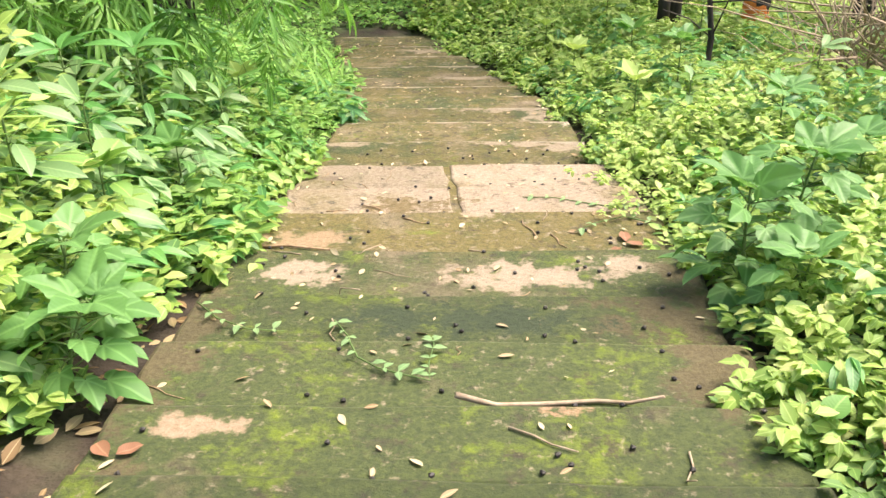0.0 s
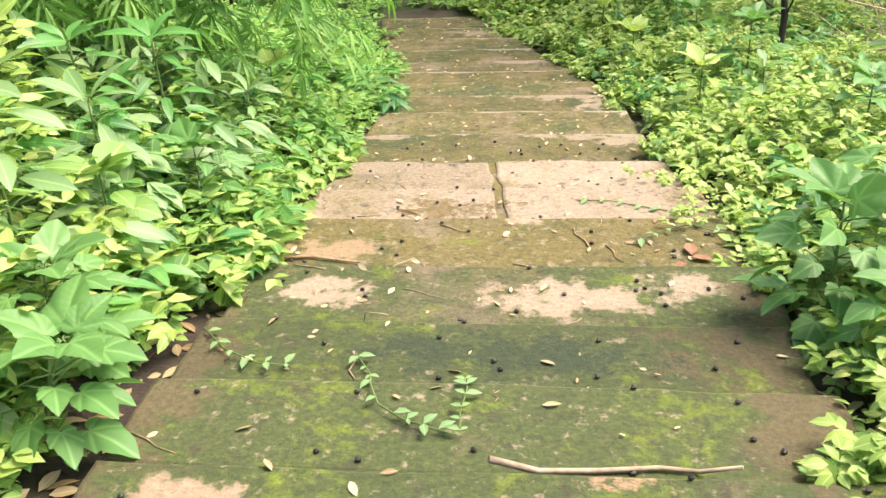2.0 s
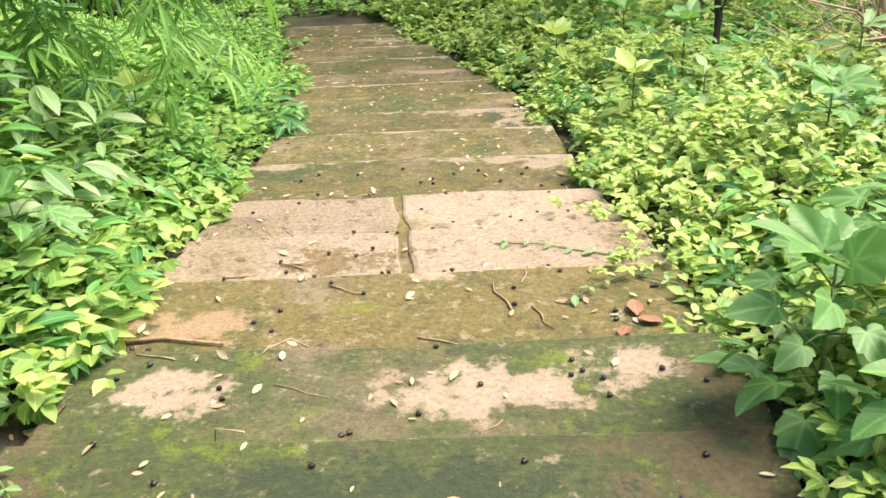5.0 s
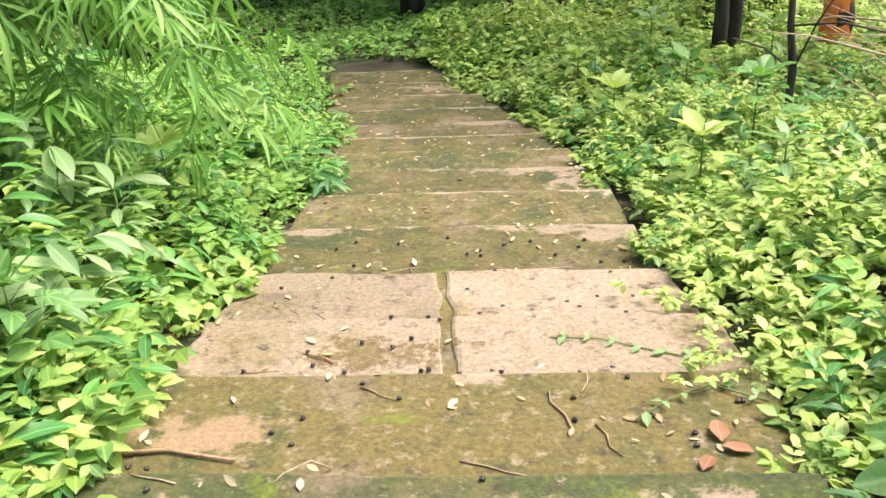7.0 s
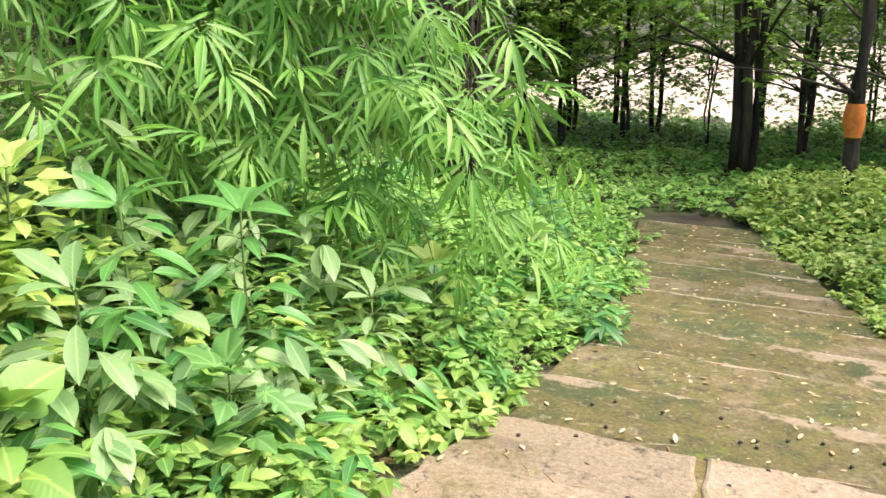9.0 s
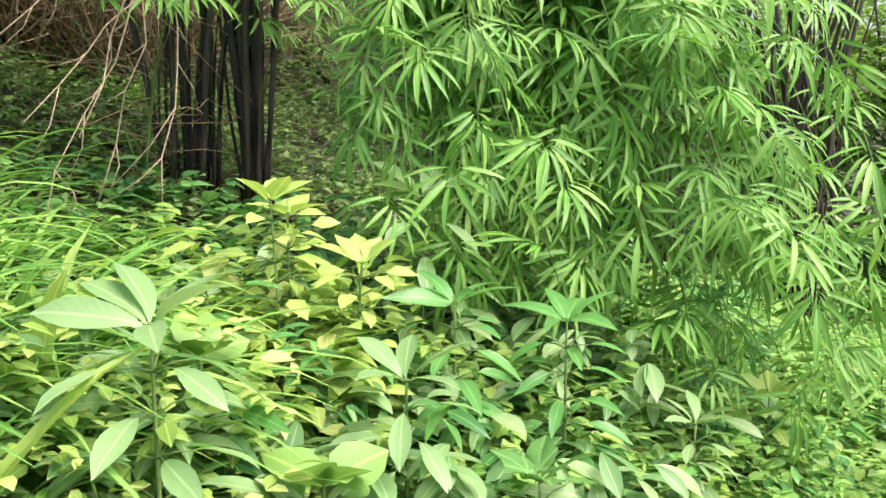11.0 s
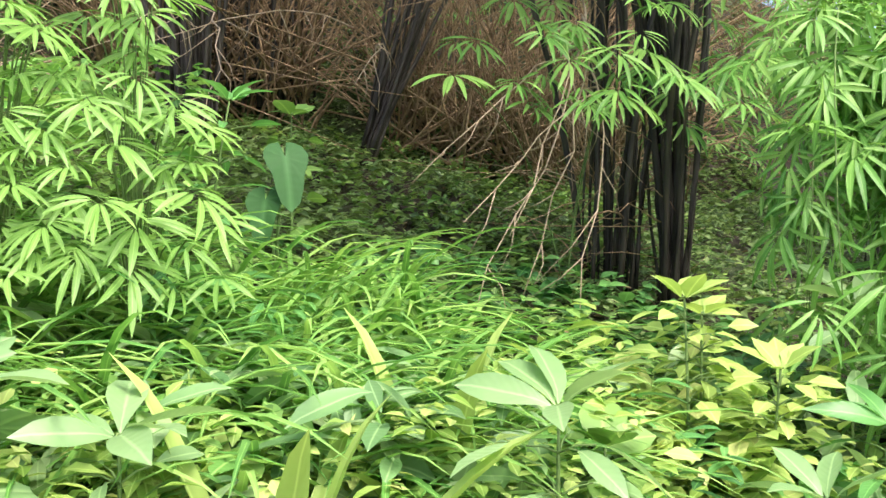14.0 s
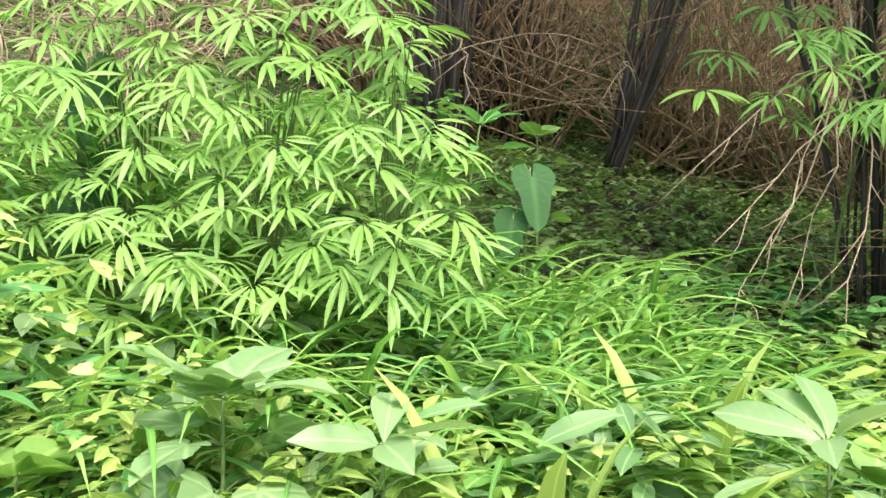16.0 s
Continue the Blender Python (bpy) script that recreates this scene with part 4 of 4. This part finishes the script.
def on_steps(n, y0, y1, rng):
    out = []
    while len(out) < n:
        y = rng.uniform(y0, y1)
        l, r = lane(y)
        out.append((rng.uniform(float(l) + 0.06, float(r) - 0.06), y))
    return out


rl = np.random.default_rng(21)
bits = np.array([(x, y, step_top(y) + 0.006) for x, y in on_steps(420, 0.6, 11.3, rl)])
kk = len(bits)
litter = frames_for(bits, rl.uniform(0, 6.28, kk), rl.normal(0.05, 0.12, kk), rl.normal(0, 0.3, kk), rl.uniform(0.02, 0.06, kk))
tagged(new("leaf_litter", many("leaf_litter", leaf(0.4, 4, 0.45, 0.2, 0.05), litter, L_LITTER)), "small pale dry leaves strewn on the steps", "leaves", kind="stuff")
bm = bmesh.new()
bmesh.ops.create_icosphere(bm, subdivisions=1, radius=0.0105)
for w in bm.verts:
    w.co *= 1 + 0.15 * math.sin(40 * w.co.x + 900 * w.co.y)
first = tagged(mesh_object("berry", bm, BERRY), "small black dried berry on mossy concrete", "berry", "fallen berries")
spots = on_steps(150, 1.0, 6.0, rl)
first.matrix_basis = pose(spots[0][0], spots[0][1], step_top(spots[0][1]) + 0.007)
for x, y in spots[1:]:
    s = copy_thing(first, pose(x, y, step_top(y) + 0.007, 0, 0, rl.uniform(0, 360)))
    s.scale = (1, 1, 0.8)


def ground_twig(points, r, mat, label):
    """A stick on the steps: x, y points along it."""
    x, y = points[0]
    o = Vector((x, y, step_top(y) + r))
    top = max(step_top(q) for _, q in points)
    pts = [Vector((a, b, max(step_top(b), step_top(b - 0.03), step_top(b + 0.03)) + r)) - o for a, b in points]
    bm = stem_bm(pts, r, r * 0.5)
    ob = mesh_object("fallen_twig", bm, mat)
    ob.matrix_basis = Matrix.Translation(o)
    return tagged(ob, label, "twig", "fallen twigs")


ground_twig([(0.05, 2.21), (0.18, 2.23), (0.34, 2.24), (0.5, 2.26), (0.6, 2.25), (0.7, 2.21)], 0.011, TWIG, "long pale bent stick lying on mossy concrete")
for i in range(34):
    x, y = on_steps(1, 1.6, 5.8, rl)[0]
    a, n = rl.uniform(0, 6.28), rl.uniform(0.06, 0.24)
    ground_twig([(x + math.cos(a) * n * t + 0.012 * math.sin(7 * t), y + math.sin(a) * n * t) for t in (0, 0.35, 0.7, 1)], rl.uniform(0.002, 0.005), TWIG if i % 2 else DARKTWIG, "short dry twig lying on the steps")
ground_twig([(-1.05, 3.82), (-0.85, 3.85), (-0.62, 3.80)], 0.010, DARKTWIG, "dark brown stick at the path edge")


def vine(points, seed, label):
    rng = np.random.default_rng(seed)
    x, y = points[0]
    o = Vector((x, y, step_top(y)))
    root = empty("vine", Matrix.Translation(o), label, "vine", "creeping vines")
    pts = [Vector((a, b, max(step_top(b), step_top(b - 0.04), step_top(b + 0.04)) + 0.012 + 0.01 * rng.uniform(0, 1))) - o for a, b in points]
    part("stem", stem_bm(pts, 0.004, 0.002), STEM, root)
    for p, q in zip(pts, pts[1:]):
        for t in (0.2, 0.7):
            for s in (-1, 1):
                if rng.uniform(0, 1) < 0.25:
                    continue
                a = math.atan2(-(q - p).x, (q - p).y) + s * rng.uniform(0.7, 1.3)
                m = frames_for(np.array([p.lerp(q, t) + Vector((0, 0, 0.006))]), np.array([a]), np.array([rng.uniform(0.0, 0.35)]), np.array([0.0]), np.array([rng.uniform(0.025, 0.06)]))[0]
                part_of("leaf", VINE_LEAF, root, Matrix(m.tolist()))


for i, (x, y, s) in enumerate([(0.82, 3.9, 0.1), (0.9, 3.85, 0.09), (0.78, 3.83, 0.08), (-1.0, 1.95, 0.09), (-0.92, 1.9, 0.08)]):
    ob = new("dead_leaf", leaf_data("dead_leaf", leaf(0.6, 6, 0.45, 0.35, 0.02, wave=0.03), leaf_material("leaf_dead", (0.14, 0.06, 0.035), (0.24, 0.11, 0.06), (0.36, 0.19, 0.1), rough=0.7, glow=0.1)))
    ob.matrix_basis = pose(x, y, step_top(y) + 0.008, 4, 6, 75 * i) @ Matrix.Scale(s, 4)
    tagged(ob, "curled reddish-brown dead leaf on the steps", "leaf", "dead leaves")
VINE_LEAF = leaf_data("leaf", OVATE, L_SILVER)
vine([(-0.44, 2.85), (-0.37, 2.74), (-0.34, 2.6), (-0.3, 2.5), (-0.22, 2.43), (-0.12, 2.39), (-0.04, 2.36), (-0.05, 2.46), (-0.04, 2.6), (-0.06, 2.72)], 601, "pale green creeping vine lying on mossy concrete")
vine([(-1.02, 3.0), (-0.9, 2.86), (-0.76, 2.78), (-0.62, 2.77)], 602, "pale green creeping vine at the path edge")
vine([(1.0, 4.5), (0.86, 4.45), (0.7, 4.52), (0.52, 4.6), (0.34, 4.62)], 603, "pale green creeping vine on bare concrete")
vine([(1.0, 4.1), (0.85, 4.2), (0.7, 4.12), (0.58, 4.0)], 604, "pale green creeping vine on bare concrete")

# ---- the stepped path ----
P, D = PALE_TONE
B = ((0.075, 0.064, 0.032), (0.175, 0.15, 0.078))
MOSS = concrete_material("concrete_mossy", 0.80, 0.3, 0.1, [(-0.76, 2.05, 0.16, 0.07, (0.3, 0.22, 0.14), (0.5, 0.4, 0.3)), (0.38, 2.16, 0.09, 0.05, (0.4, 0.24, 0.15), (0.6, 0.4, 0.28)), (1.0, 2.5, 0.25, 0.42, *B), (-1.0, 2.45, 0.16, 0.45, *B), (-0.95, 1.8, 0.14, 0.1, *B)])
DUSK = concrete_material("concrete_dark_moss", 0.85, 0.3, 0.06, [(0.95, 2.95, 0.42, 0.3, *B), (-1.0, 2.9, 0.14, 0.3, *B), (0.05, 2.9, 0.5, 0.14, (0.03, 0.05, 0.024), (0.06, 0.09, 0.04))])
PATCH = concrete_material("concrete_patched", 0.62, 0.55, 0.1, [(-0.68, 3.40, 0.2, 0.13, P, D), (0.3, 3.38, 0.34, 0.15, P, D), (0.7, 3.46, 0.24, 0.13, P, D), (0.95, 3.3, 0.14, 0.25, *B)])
OCHRE = concrete_material("concrete_ochre", 0.30, 0.78, 0.35, [(0.1, 4.27, 0.09, 0.07, P, D), (-0.75, 3.95, 0.28, 0.1, (0.28, 0.2, 0.12), (0.45, 0.34, 0.22))])
PALE = concrete_material("concrete_bare", 0.06, 0.3, 0.97, [(-0.28, 4.56, 0.3, 0.11, (0.13, 0.1, 0.04), (0.26, 0.2, 0.1)), (-0.82, 5.12, 0.1, 0.05, (0.2, 0.15, 0.12), (0.3, 0.24, 0.19))])
OLIVE = concrete_material("concrete_olive", 0.46, 0.85, 0.32, [(0.4, 6.07, 0.48, 0.08, P, D), (0.7, 5.98, 0.2, 0.14, P, D), (-0.85, 6.07, 0.24, 0.07, P, D), (0.25, 7.44, 0.36, 0.09, P, D), (0.6, 7.2, 0.2, 0.2, P, D), (-0.8, 6.82, 0.34, 0.06, P, D), (-0.4, 8.1, 0.6, 0.06, P, D), (0.1, 9.2, 0.5, 0.09, P, D), (-0.5, 10.6, 0.5, 0.12, P, D)], worn=0.85, dirt=0.26)
DIM = concrete_material("concrete_dim", 0.44, 0.7, 0.42, [(0.25, 7.44, 0.36, 0.09, P, D), (0.6, 7.2, 0.2, 0.2, P, D), (0.0, 9.2, 0.4, 0.09, P, D)], worn=0.85, dirt=0.28)
path_root = empty("pavement", pose(0, 0, 0), "weathered mossy concrete steps going gently down through weeds", "path", kind="structure")


def slab(x0, x1, x0f, x1f, y0, y1, lift, mat, rng, tilt):
    """A concrete slab with chipped edges: near side x0..x1 at y0, far side x0f..x1f at y1; its far top edge lies on the slope."""
    n = 12
    z1 = float(fall(y1)) + lift
    ring = []
    for i in range(n + 1):
        t = i / n
        ring.append((x0 + (x1 - x0) * t, y0 + rng.normal(0, 0.003)))
    for i in range(1, 4):
        t = i / 4
        ring.append((x1 + (x1f - x1) * t + rng.normal(0, 0.008), y0 + (y1 - y0) * t))
    for i in range(n + 1):
        t = i / n
        ring.append((x1f + (x0f - x1f) * t, y1 + rng.normal(0, 0.005) + 0.009 * math.sin(5.1 * t + 9 * y1)))
    for i in range(1, 4):
        t = i / 4
        ring.append((x0f + (x0 - x0f) * t + rng.normal(0, 0.008), y1 + (y0 - y1) * t))
    cx, cy = (x0 + x1) / 2, (y0 + y1) / 2
    bm = bmesh.new()
    worn = bm.verts.layers.float.new("worn")

    def lay(inset, dz):
        out = []
        for x, y in ring:
            dx, dy = (cx - x), (cy - y)
            xi = x + math.copysign(min(inset, abs(dx)), dx)
            yi = y + math.copysign(min(inset, abs(dy)), dy)
            out.append(bm.verts.new((xi, yi, z1 + tilt * (y1 - yi) + dz)))
        for w in out[n + 4:2 * n + 5]:
            w[worn] = float(inset < 0.05)
        return out

    loops = [lay(0.11, 0.0), lay(0.022, 0.0), lay(0.007, -0.007), lay(0.0, -0.022), lay(0.0, -0.16)]
    for a, b in zip(loops, loops[1:]):
        for i in range(len(ring)):
            j = (i + 1) % len(ring)
            bm.faces.new((a[i], b[i], b[j], a[j])).smooth = False
    bm.faces.new(loops[0])
    bmesh.ops.recalc_face_normals(bm, faces=bm.faces)
    part("slab", bm, mat, path_root)


rs = np.random.default_rng(33)
for k, (y0, y1) in enumerate(zip(EDGES, EDGES[1:])):
    (l0, r0), (l1, r1) = lane(y0), lane(y1)
    l0, r0, l1, r1 = (float(v) for v in (l0, r0, l1, r1))
    jl, jr = rs.normal(0, 0.025), rs.normal(0, 0.025)
    tilt = min(TILT, 0.4 * float(fall(y1 - 0.3) - fall(y1)) / 0.3)
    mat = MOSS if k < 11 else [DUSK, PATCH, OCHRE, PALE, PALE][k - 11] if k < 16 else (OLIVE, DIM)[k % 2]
    g = 0.013
    if k in (14, 15):
        m0, m1 = (-0.01, -0.06) if k == 14 else (-0.06, -0.13)
        slab(l0 + jl, m0 - 0.016, l1 + jl, m1 - 0.016, y0 + g, y1 - g, rs.normal(0, 0.004), mat, rs, tilt)
        slab(m0 + 0.016, r0 + jr, m1 + 0.016, r1 + jr, y0 + g, y1 - g, rs.normal(0.004, 0.004), mat, rs, tilt)
        slab(m0 - 0.07, m0 + 0.07, m1 - 0.07, m1 + 0.07, y0 + g, y1 - g, -0.009, OCHRE, rs, tilt)
    else:
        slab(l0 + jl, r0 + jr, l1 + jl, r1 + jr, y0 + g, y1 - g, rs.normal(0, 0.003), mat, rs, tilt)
